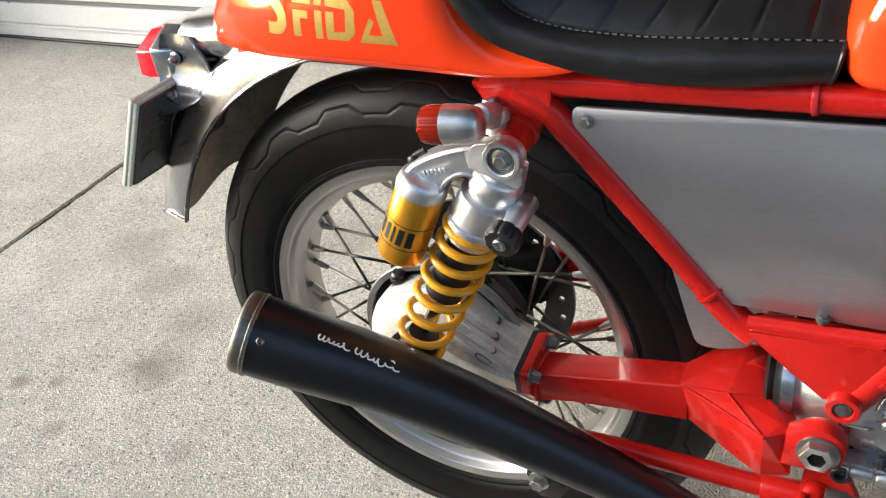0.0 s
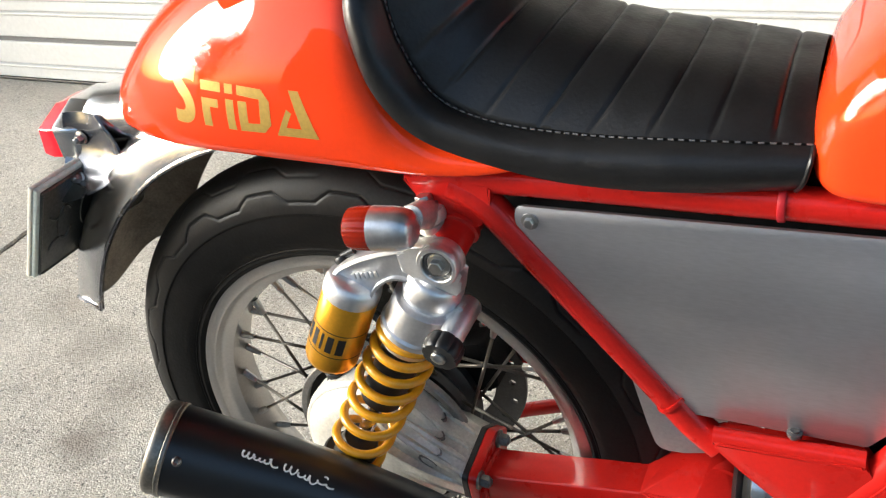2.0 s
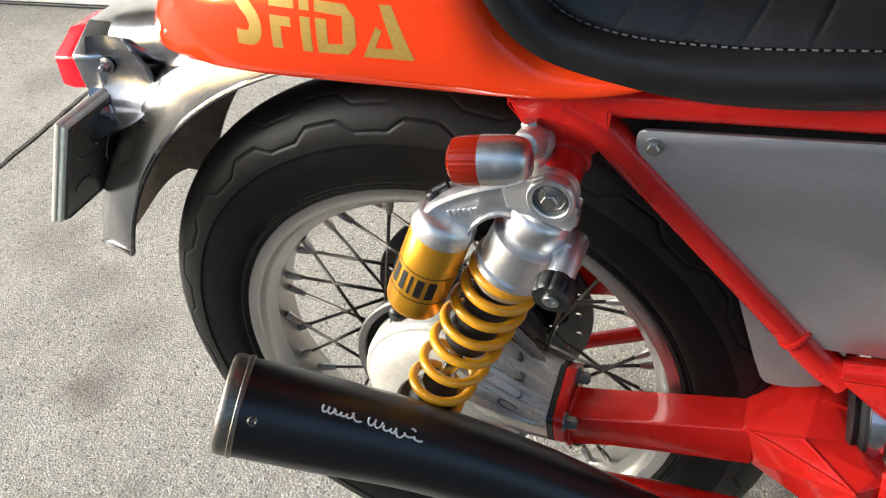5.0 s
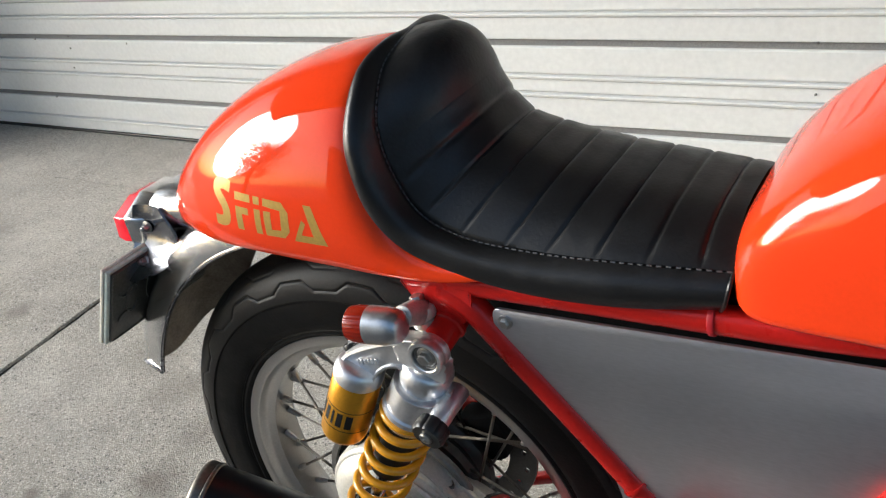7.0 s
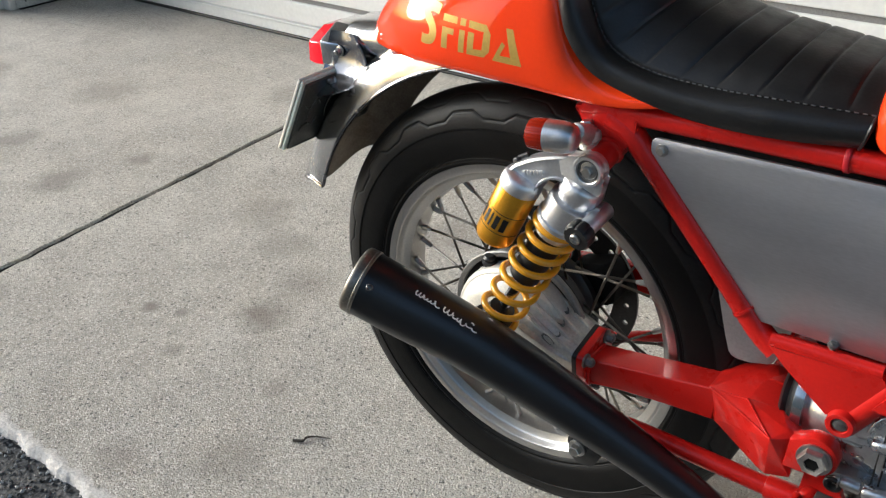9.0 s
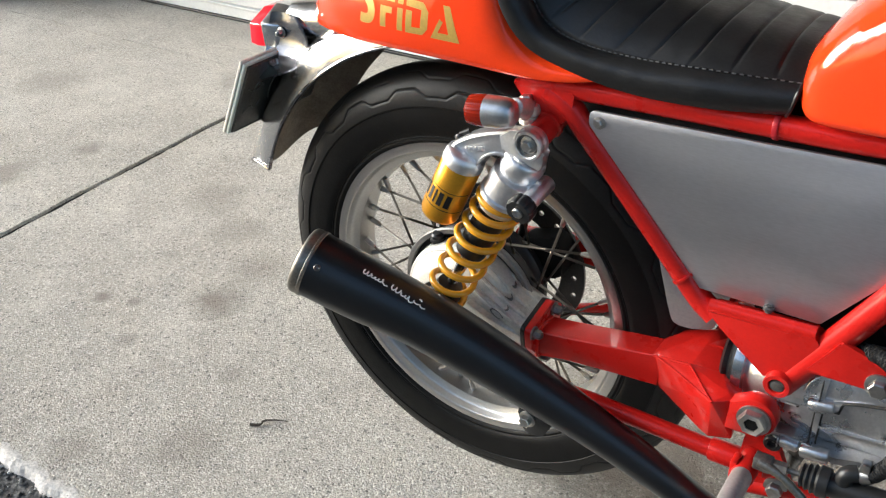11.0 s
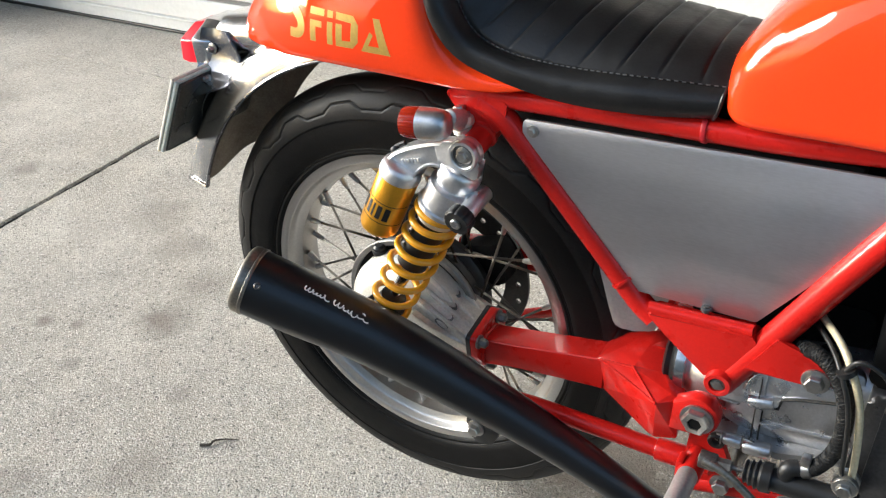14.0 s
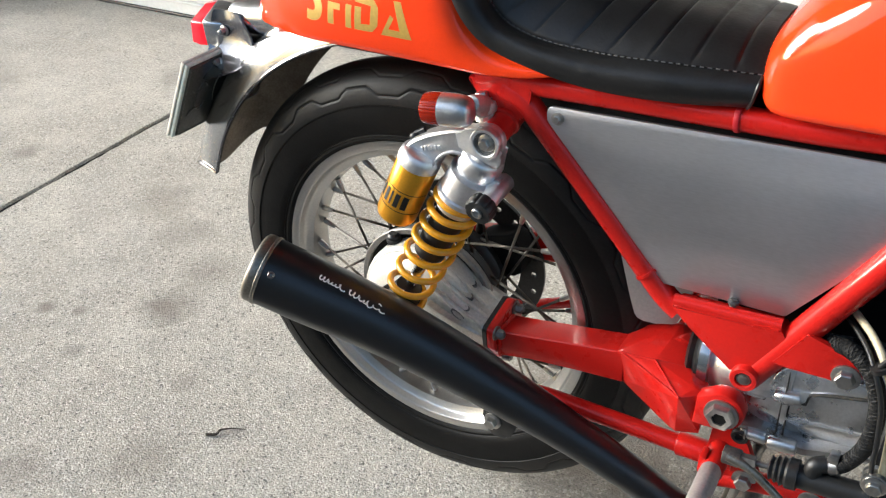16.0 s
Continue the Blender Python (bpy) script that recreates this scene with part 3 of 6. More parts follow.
BARK = material("tree_bark", (0.10, 0.08, 0.06), 0.85, grain=0.3, grain_scale=20)


def tree(x, y, high, spread, leaves, seed):
    """A street tree: a tapered trunk, limbs that fork, and a loose crown of small leaf clumps with gaps."""
    rnd = random.Random(seed)
    t = tagged(empty("tree"), "leafy street tree standing across the yard", "tree")
    t.location = (x, y, 0)
    b = bmesh.new()
    sweep(b, smooth_path([(0, 0, -0.02), (0.06, 0.03, high * 0.2), (-0.05, 0.08, high * 0.42), (0.05, 0.0, high * 0.75)], 4), [0.19 - 0.012 * k for k in range(13)], 10)
    part("trunk", b, BARK, t)
    b = bmesh.new()
    tips = []
    for k in range(16):
        a, f = 2.4 * k, 0.25 + 0.045 * k
        reach = spread * (1.0 - 0.6 * abs(f - 0.45)) * rnd.uniform(0.7, 1.0)
        p0 = Vector((0, 0.04, high * f))
        p2 = p0 + Vector((math.cos(a) * reach, math.sin(a) * reach, high * rnd.uniform(0.05, 0.22)))
        p1 = p0.lerp(p2, 0.5) + Vector((0, 0, 0.25))
        pth = smooth_path([p0, p1, p2], 4)
        sweep(b, pth, [0.06 - 0.0055 * j for j in range(9)], 6)
        tips += [(pth[j], 0.25 + 0.07 * j) for j in range(3, 9)]
    part("limbs", b, BARK, t)
    b = bmesh.new()
    for k in range(leaves):
        c, r = tips[rnd.randrange(len(tips))]
        p = c + Vector((rnd.gauss(0, 1), rnd.gauss(0, 1), rnd.gauss(0, 0.8))) * r * 0.75
        n = Vector((rnd.gauss(0, 1), rnd.gauss(0, 1), rnd.gauss(0, 1))).normalized()
        u, w = frame_of(n)
        q = rnd.uniform(0.07, 0.16)
        b.faces.new([b.verts.new(p + u * q * i + w * q * 0.5 * j + n * z) for i, j, z in ((-1, 0, 0), (0, -1, 0.03), (1, 0, 0), (0, 1, 0.03))])
    part("crown", b, LEAF, t, smooth=0)


tree(-11.05, -7.4, 4.8, 2.3, 3000, 4)

pipe = tagged(empty("downpipe"), "grey round downpipe with a strap, standing by the plinth", "downpipe")
pipe.location = (-4.02, 0.965, 0)
m = bmesh.new()
rod(m, (0, 0, 0), (0, 0, 3.05), 0.062, seg=24)
lathe(m, [(0.062, 0), (0.068, 0.001), (0.069, 0.16), (0.064, 0.165)], (0, 0, 0), (0, 0, 1), 24)
part("tube", m, PIPE, pipe)
m = bmesh.new()
lathe(m, [(0.064, 0.0), (0.071, 0.001), (0.071, 0.022), (0.064, 0.023)], (0, 0, 0.235), (0, 0, 1), 24)
box(m, (0.06, -0.012, 0.238), (0.16, 0.012, 0.256), 0.003)
part("strap", m, DARKSTEEL, pipe, "dark strap")

twig = bmesh.new()
sweep(twig, smooth_path([(-0.394, -0.143, 0.003), (-0.378, -0.134, 0.004), (-0.378, -0.124, 0.005), (-0.365, -0.110, 0.003), (-0.343, -0.099, 0.002)], 4), [0.0030 - 0.00013 * k for k in range(17)], 6)
tagged(part("twig", twig, TWIG), "small dark dry twig lying on the concrete", "twig")

# ================= the motorcycle =================
bike = tagged(empty("motorcycle"), "orange and red cafe racer motorcycle standing on concrete", "motorcycle")
CX, CZ = 0.018, 0.370          # rear axle

# ---- rear wheel ----
m = bmesh.new()
half = [(0.2405, 0.0345), (0.2390, 0.0365), (0.2275, 0.0370), (0.2255, 0.0350), (0.2245, 0.0270), (0.2205, 0.0235), (0.2120, 0.0190), (0.2090, 0.0)]
back = [(0.2150, 0.0), (0.2175, 0.016), (0.2310, 0.026), (0.2380, 0.031)]
prof = [(r, -h) for r, h in half] + [(r, h) for r, h in reversed(half[:-1])] + [(r, h) for r, h in reversed(back)] + [(r, -h) for r, h in back[1:]]
lathe(m, prof, (CX, 0, CZ), (0, 1, 0), 120, closed=True)
wheel = part("rear_wheel", m, RIM, bike, "spoked aluminium rear wheel", smooth=50)


def tyre_mesh():
    """A road tyre: beads, bulging sidewalls and a crown cut by zigzag grooves."""
    m = bmesh.new()
    side = [(0.2370, 0.031), (0.2400, 0.0375), (0.2440, 0.0400), (0.2475, 0.0393), (0.2490, 0.0408), (0.2500, 0.0402), (0.2515, 0.0418), (0.2600, 0.0436), (0.2720, 0.0452), (0.2830, 0.0456), (0.2915, 0.0450), (0.2922, 0.0462)]
    crown = []
    fine = []
    for k in range(2001):
        v = math.pi * (k / 2000 - 0.5)
        a = math.copysign(abs(math.sin(v)) ** (2 / 2.1), math.sin(v))
        fine.append((0.2920 + 0.0465 * math.cos(v), 0.0460 * a))
    run = [0.0]
    for p, q in zip(fine, fine[1:]):
        run.append(run[-1] + math.hypot(p[0] - q[0], p[1] - q[1]))
    arc, count, k = run[-1], 116, 0
    for i in range(count):
        while k < 2000 and run[k] < arc * i / (count - 1):
            k += 1
        crown.append(fine[k])
    n = 1088
    prof = [(r, -h) for r, h in side] + crown + [(r, h) for r, h in reversed(side)]
    first, last = len(side), len(side) + len(crown) - 1
    verts = []
    for i in range(n):
        th = 2 * math.pi * i / n
        ring = []
        step = (th / (2 * math.pi) * 20 + 0.3) % 1.0
        for k, (r, y) in enumerate(prof):
            if first < k < last:
                edge = arc * min(k - first, last - k) / (count - 1)
                s = step if y < 0 else (step + 0.5) % 1.0
                tri = 1.0 if s < 0.33 else 1.0 - (s - 0.33) / 0.17 * 2 if s < 0.5 else -1.0 if s < 0.83 else -1.0 + (s - 0.83) / 0.17 * 2
                deep = 0.0014 * max(0.0, 1 - max(0.0, abs(edge - 0.0185 - 0.0058 * tri) - 0.0007) / 0.0010) + 0.0007 * max(0.0, 1 - max(0.0, abs(edge - 0.044 - 0.0058 * tri) - 0.0007) / 0.0010)
                (r0, y0), (r1, y1) = prof[k - 1], prof[k + 1]
                d = math.hypot(r1 - r0, y1 - y0)
                r, y = r - deep * (y1 - y0) / d, y + deep * (r1 - r0) / d
            ring.append(m.verts.new((CX + r * math.cos(th), y, CZ + r * math.sin(th))))
        verts.append(ring)
    for i in range(n):
        a, b = verts[i], verts[(i + 1) % n]
        for k in range(len(prof) - 1):
            f = m.faces.new((a[k], b[k], b[k + 1], a[k + 1]))
            f.material_index = 1 if first + 1 <= k < last - 1 else 0
    return m


tyre = part("tyre", tyre_mesh(), RUBBER, wheel, "worn black road tyre with zigzag grooves", smooth=35)
tyre.data.materials.append(TREAD)
m = bmesh.new()
lathe(m, [(0.030, -0.024), (0.094, -0.024), (0.102, -0.020), (0.102, -0.008), (0.094, -0.002), (0.084, 0.012), (0.086, 0.020), (0.090, 0.024), (0.090, 0.034), (0.078, 0.042), (0.060, 0.058), (0.050, 0.072)],
      (CX, 0, CZ), (0, 1, 0), 64)
part("hub", m, BLACK, wheel, "black drum-shaped cush-drive hub")
m = bmesh.new()
rod(m, (0, 0, 0), (0, 0, 1), 0.0019, seg=8)
bmesh.ops.recalc_face_normals(m, faces=m.faces)
spoke_me = bpy.data.meshes.new("spoke")
m.to_mesh(spoke_me)
m.free()
spoke_me.materials.append(SPOKE)
spoke_me.shade_smooth()
m = bmesh.new()
lathe(m, [(0.0044, 0), (0.0042, 0.011), (0.0030, 0.019)], (0, 0, 0), (0, 0, 1), 8)
nip_me = bpy.data.meshes.new("nipple")
bmesh.ops.recalc_face_normals(m, faces=m.faces)
m.to_mesh(nip_me)
m.free()
nip_me.materials.append(STEEL)
for k in range(40):
    a = 2 * math.pi * (k + 0.5) / 40
    side = -1 if k % 2 else 1
    lead = 1 if (k // 2) % 2 else -1
    hubr, huby = (0.100, -0.014) if side < 0 else (0.087, 0.030)
    ha = a + lead * radians(34)
    p0 = Vector((CX + hubr * math.cos(ha), huby, CZ + hubr * math.sin(ha)))
    p1 = Vector((CX + 0.2095 * math.cos(a), side * 0.006, CZ + 0.2095 * math.sin(a)))
    d = p1 - p0
    q = d.to_track_quat("Z", "Y")
    shared("spoke", spoke_me, wheel, Matrix.LocRotScale(p0, q, (1, 1, d.length)))
    shared("nipple", nip_me, wheel, Matrix.LocRotScale(p1, (-d).to_track_quat("Z", "Y"), None))
# brake disc on the far side
m = bmesh.new()
lathe(m, [(0.090, 0.077), (0.1045, 0.077), (0.1045, 0.082), (0.090, 0.082)], (CX, 0, CZ), (0, 1, 0), 96, closed=True)
lathe(m, [(0.1215, 0.077), (0.128, 0.077), (0.128, 0.082), (0.1215, 0.082)], (CX, 0, CZ), (0, 1, 0), 96, closed=True)
for k in range(24):
    mid, near, far_side = 2 * math.pi * k / 24, [], []
    for i in range(16):
        a = 2 * math.pi * i / 16
        c, q = math.cos(a), math.sin(a)
        g = 1 / max(abs(c), abs(q))
        for f, hole in ((g, False), (1.0, True)):
            r = 0.113 + (0.0042 * c if hole else 0.0085 * c * g) + (0.002 if k % 2 else -0.002) * hole
            th = mid + (0.0042 * q / 0.113 if hole else math.pi / 24 * q * g)
            for y, ring in ((0.077, near), (0.082, far_side)):
                ring.append(m.verts.new((CX + r * math.cos(th), y, CZ + r * math.sin(th))))
    for i in range(16):
        o0, h0, o1, h1 = 2 * i, 2 * i + 1, (2 * i + 2) % 32, (2 * i + 3) % 32
        m.faces.new((near[o0], near[o1], near[h1], near[h0]))
        m.faces.new((far_side[o0], far_side[h0], far_side[h1], far_side[o1]))
        m.faces.new((near[h0], near[h1], far_side[h1], far_side[h0]))
disc = part("brake_disc", m, DISC, wheel, "dark drilled brake disc")
for k in range(6):
    a = 2 * math.pi * k / 6
    m = bmesh.new()
    rod(m, (CX + 0.05 * math.cos(a), 0.070, CZ + 0.05 * math.sin(a)), (CX + 0.094 * math.cos(a + 0.2), 0.0795, CZ + 0.094 * math.sin(a + 0.2)), 0.006, seg=10)
    part("disc_carrier", m, DISC, wheel)
m = bmesh.new()
plate(m, rounded([(0.060, 0.452), (0.118, 0.470), (0.132, 0.440), (0.128, 0.405), (0.090, 0.398), (0.062, 0.420)], 0.010), 0.030, 0.064, 0.005)
caliper = part("brake_caliper", m, DARK, bike, "black rear brake caliper")
m = bmesh.new()
rod(m, (0.074, 0.028, 0.440), (0.074, 0.020, 0.440), 0.011, seg=20, edge=0.002)
part("piston_cap", m, DARKSTEEL, caliper)
# the wheel leans and toes in a little with the machine
HUB, AXLE = Vector((0.0275, -0.0508, 0.389)), Vector((-0.0202, 1.0, 0.0241)).normalized()
wheel.matrix_basis = Matrix.Translation((0.0225, -0.0425, 0.3816)) @ Vector((0, 1, 0)).rotation_difference(Vector((-0.0235, 1.0, 0.0251))).to_matrix().to_4x4() @ Matrix.Scale(0.989, 4) @ Matrix.Translation((-CX, 0.0345, -CZ))

# ---- final drive on the near side of the hub ----
m = bmesh.new()
lathe(m, [(0.0, 0.047), (0.040, 0.046), (0.062, 0.042), (0.076, 0.034), (0.0855, 0.022), (0.0890, 0.019), (0.0905, 0.014), (0.0905, -0.014)], HUB, -AXLE, 72, cap=False)
fd = part("final_drive", m, CASTPALE, bike, "pale cast final drive housing", smooth=30)
m = bmesh.new()
lathe(m, [(0.0985, -0.006), (0.1060, -0.006), (0.1072, -0.003), (0.1072, 0.001), (0.1055, 0.003), (0.0990, 0.003)], HUB, -AXLE, 72, closed=True)
part("bearing_ring", m, DARKCAST, fd, "dull grey bearing ring")
# solid near-black ring that paints in the shade of the gap
m = bmesh.new()
lathe(m, [(0.088, -0.010), (0.100, -0.010), (0.100, -0.003), (0.088, -0.003)], HUB, -AXLE, 72, closed=True)
part("ring_gap", m, DARK, fd, "black gap inside the bearing ring")

NECK = [(0.040, [(-0.030, 0.472), (-0.072, 0.466), (-0.094, 0.444), (-0.092, 0.392), (-0.060, 0.330), (-0.020, 0.330), (-0.012, 0.455)]),
        (0.070, [(-0.036, 0.456), (-0.076, 0.449), (-0.098, 0.430), (-0.096, 0.388), (-0.064, 0.336), (-0.024, 0.336), (-0.015, 0.438)]),
        (0.105, [(-0.041, 0.438), (-0.079, 0.431), (-0.101, 0.417), (-0.099, 0.383), (-0.069, 0.342), (-0.028, 0.342), (-0.018, 0.419)]),
        (0.142, [(-0.046, 0.4235), (-0.080, 0.4155), (-0.103, 0.4085), (-0.100, 0.380), (-0.073, 0.346), (-0.030, 0.346), (-0.020, 0.405)])]


def neck_at(x, f):
    """A point of the neck's skin: x along it, f counts its corners from the far top to the near bottom."""
    k = min(int(f), 3)
    q = []
    for c in (0, 1):
        q.append([lerp_table([(sx, sec[j][c]) for sx, sec in NECK], x) for j in (k, k + 1)])
    return Vector((x, q[0][0] + (q[0][1] - q[0][0]) * (f - k), q[1][0] + (q[1][1] - q[1][0]) * (f - k)))


m = bmesh.new()
loft(m, [[(x, a, b) for a, b in rounded([(lerp_table([(sx, sec[j][0]) for sx, sec in NECK], x), lerp_table([(sx, sec[j][1]) for sx, sec in NECK], x)) for j in range(7)], 0.007, 3)] for x in (0.040, 0.060, 0.080, 0.100, 0.120, 0.135, 0.142)])
part("pinion_neck", m, NECKCAST, fd, "ribbed grey casting")
for f, x0, x1, tall in ((0.12, 0.050, 0.138, 0.0075), (0.62, 0.050, 0.138, 0.0080), (1.12, 0.052, 0.139, 0.0080), (1.72, 0.055, 0.139, 0.0075), (2.35, 0.060, 0.140, 0.0060), (3.05, 0.066, 0.140, 0.0055)):
    m = bmesh.new()
    S = []
    for k in range(9):
        x = x0 + (x1 - x0) * k / 8
        g = f + 0.16 * (k / 8) ** 2
        c, e = neck_at(x, g), neck_at(x, g + 0.02) - neck_at(x, g - 0.02)
        e.normalize()
        out = Vector((1, 0, 0)).cross(e)
        out = out if out.y * -0.5 + out.z > 0 else -out
        h = tall * 1.45 * (1 - 0.75 * (k / 8) ** 2)
        w = 0.0026 + 0.0008 * math.sin(math.pi * k / 8)
        S.append([c + e * a * w + out * (b * h - 0.002) for a, b in ((-1.5, 0), (-1.0, 0.7), (-0.55, 1.15), (0.55, 1.15), (1.0, 0.7), (1.5, 0))])
    loft(m, S)
    part("rib", m, NECKCAST, fd, smooth=50)
# pockets between the ribs: a darker grey paints in their shade
for x, f in ((0.098, 0.38), (0.104, 0.88), (0.106, 1.45), (0.104, 2.05)):
    m = bmesh.new()
    c, e = neck_at(x, f), (neck_at(x, f + 0.03) - neck_at(x, f - 0.03)).normalized()
    out = Vector((1, 0, 0)).cross(e)
    out = out if out.y * -0.5 + out.z > 0 else -out
    lathe(m, [(0.0095, -0.006), (0.0095, 0.0002), (0.0080, 0.0004), (0.0072, -0.0030), (0.003, -0.0045)], (0, 0, 0), (0, 0, 1), 24)
    basis = Matrix(((1, e.x, out.x), (0, e.y, out.y), (0, e.z, out.z))).to_4x4()
    bmesh.ops.transform(m, matrix=Matrix.Translation(c) @ basis @ Matrix.Rotation(radians(25), 4, "Z") @ Matrix.Diagonal((1.15, 0.58, 1, 1)), verts=m.verts)
    part("pocket", m, DARKCAST, fd, "casting pocket with its shade painted in")
m = bmesh.new()
lathe(m, [(0.0120, 0), (0.0120, 0.006), (0.0085, 0.008), (0.0085, 0.014), (0.0108, 0.015), (0.0108, 0.019), (0.0088, 0.020), (0.0088, 0.024), (0.0060, 0.027)], (-0.0165, -0.058, 0.4560), (-0.05, -0.10, 0.99), 20)
part("breather_plug", m, BLACK, fd, "black breather plug")
m = bmesh.new()
lathe(m, [(0.0835, 0.0245), (0.0862, 0.0240), (0.0885, 0.0215), (0.0880, 0.0190)], HUB, -AXLE, 72, closed=True)
part("housing_ridge", m, CASTPALE, fd)

# ---- swingarm ----
FLANGE = [(-0.046, 0.4250), (-0.1055, 0.4105), (-0.1015, 0.379), (-0.073, 0.343), (-0.030, 0.343), (-0.018, 0.405)]
m = bmesh.new()
loft(m, [[(x, a, b) for a, b in rounded(FLANGE, 0.008, 4)] for x in (0.142, 0.1478)])
part("gasket", m, BLACK, fd, "black joint gasket")


def arm_section(x, y0, y1, z0, z1, r=0.006):
    return [(x, a, b) for a, b in rounded([(y0, z0), (y1, z0), (y1, z1), (y0, z1)], r, 3)]


m = bmesh.new()
loft(m, [arm_section(0.156, -0.0880, -0.0455, 0.3600, 0.4000, 0.004), arm_section(0.20, -0.0872, -0.0455, 0.3695, 0.4070, 0.004), arm_section(0.26, -0.0866, -0.0455, 0.3765, 0.4180, 0.004), arm_section(0.325, -0.0862, -0.0455, 0.3830, 0.4297, 0.004)])
swing = part("swingarm", m, RED, bike, "red box-section swingarm with welded gussets", smooth=30)
m = bmesh.new()
poly = rounded(FLANGE, 0.009, 4)
cy, cz = sum(a for a, b in poly) / len(poly), sum(b for a, b in poly) / len(poly)
loft(m, [[(x, cy + (a - cy) * f, cz + (b - cz) * f) for a, b in poly] for x, f in ((0.1478, 0.975), (0.1485, 0.99), (0.1565, 0.99), (0.1580, 0.965))])
part("end_flange", m, RED, swing, smooth=40)
for y, z in ((-0.0430, 0.4100), (-0.0960, 0.4030), (-0.0740, 0.3520), (-0.0300, 0.3560)):
    m = bmesh.new()
    hexbolt(m, (0.1575, y, z), (1, 0, 0), 0.0066, 0.009)
    rod(m, (0.166, y, z), (0.1705, y, z), 0.0040, seg=12, edge=0.0008)
    part("flange_bolt", m, DARKSTEEL, swing)
m = bmesh.new()
rnd = random.Random(12)
S = []
for k in range(40):
    a = 2 * math.pi * k / 40
    y, z = -0.068 + 0.0215 * math.copysign(abs(math.cos(a)) ** 0.35, math.cos(a)), 0.381 + 0.0215 * math.copysign(abs(math.sin(a)) ** 0.35, math.sin(a))
    S.append(Vector((0.1590 + rnd.uniform(0, 0.0008), y, z)))
sweep(m, S + S[:1], [0.0026 + rnd.uniform(0, 0.0007) for k in range(41)], 8)
part("flange_weld", m, RED, swing)
# the folded and welded bracket that carries the pivot lug
m = bmesh.new()
corners = [(0.315, -0.0862, 0.4278), (0.315, -0.0455, 0.4278), (0.315, -0.0455, 0.3822), (0.315, -0.0820, 0.3822), (0.337, -0.036, 0.4430), (0.375, -0.036, 0.4590), (0.402, -0.032, 0.4520), (0.402, -0.0895, 0.4400),
           (0.402, -0.0895, 0.4000), (0.402, -0.0400, 0.4000), (0.365, -0.0925, 0.4400)]
bmesh.ops.convex_hull(m, input=[m.verts.new(c) for c in corners])
bmesh.ops.bevel(m, geom=m.edges[:], offset=0.0012, segments=2, affect="EDGES", profile=0.5)
part("web_box", m, RED, swing, smooth=30)
m = bmesh.new()
corners = [(0.3205, -0.0868, 0.4292), (0.3230, -0.0820, 0.3832), (0.3650, -0.0945, 0.4405), (0.4030, -0.0900, 0.4408), (0.4060, -0.1335, 0.4312), (0.4050, -0.1225, 0.3710), (0.3940, -0.1175, 0.3714), (0.4310, -0.1200, 0.3780), (0.4300, -0.1190, 0.4350), (0.4185, -0.1170, 0.4385)]
corners += [(0.325, -0.060, 0.425), (0.325, -0.060, 0.390), (0.400, -0.070, 0.438), (0.400, -0.085, 0.380), (0.430, -0.095, 0.385), (0.428, -0.095, 0.432)]
bmesh.ops.convex_hull(m, input=[m.verts.new(c) for c in corners])
bmesh.ops.bevel(m, geom=m.edges[:], offset=0.0010, segments=2, affect="EDGES", profile=0.5)
part("drop_bracket", m, RED, swing, smooth=25)
for name, line, r in (("weld_bead", [(0.3205, -0.0872, 0.4296), (0.348, -0.101, 0.4305), (0.376, -0.1165, 0.4310), (0.4062, -0.1338, 0.4314)], 0.0015), ("weld_bead", [(0.365, -0.0948, 0.4408), (0.385, -0.114, 0.4362), (0.4062, -0.1338, 0.4314)], 0.0013), ("weld_bead", [(0.3205, -0.0872, 0.4296), (0.345, -0.091, 0.4350), (0.3655, -0.0948, 0.4408)], 0.0013)):
    m = bmesh.new()
    path_ = smooth_path(line, 14)
    sweep(m, path_, [r * (1 + 0.25 * math.sin(2.1 * k)) for k in range(len(path_))], 8)
    part(name, m, RED, swing)
m = bmesh.new()
lug = [(0.422, 0.398), (0.424, 0.436)] + [(0.452 + 0.0245 * math.cos(radians(a)), 0.426 + 0.0245 * math.sin(radians(a))) for a in range(110, -91, -12)] + [(0.437, 0.398)]
plate(m, lug, -0.128, -0.108, 0.003)
part("pivot_lug", m, RED, swing, smooth=30)
m = bmesh.new()
lathe(m, [(0.0165, 0), (0.0165, 0.008), (0.0145, 0.0105), (0.0085, 0.0105), (0.0082, 0.008), (0.0080, 0.002)], (0.453, -0.1285, 0.4245), (0, -1, 0), 6, cap=False)
lathe(m, [(0.0190, 0.0), (0.0190, 0.0025), (0.0175, 0.003)], (0.453, -0.1280, 0.4245), (0, -1, 0), 28)
part("pivot_nut", m, STEEL, swing, "large steel pivot nut")
# near-black disc puts the shade of the nut's hole into colour
m = bmesh.new()
lathe(m, [(0.0086, 0.0), (0.0086, 0.009), (0.004, 0.009)], (0.453, -0.1285, 0.4245), (0, -1, 0), 24)
part("axle_end", m, DARK, swing, "near-black disc that paints the nut's hole dark")
m = bmesh.new()
rod(m, (0.385, -0.060, 0.432), (0.385, 0.10, 0.432), 0.022, seg=32)
part("cross_tube", m, RED, swing)
m = bmesh.new()
loft(m, [arm_section(0.02, 0.088, 0.112, 0.380, 0.424), arm_section(0.16, 0.088, 0.112, 0.402, 0.446), arm_section(0.405, 0.072, 0.112, 0.416, 0.462)])
part("far_arm", m, RED, swing)
m = bmesh.new()
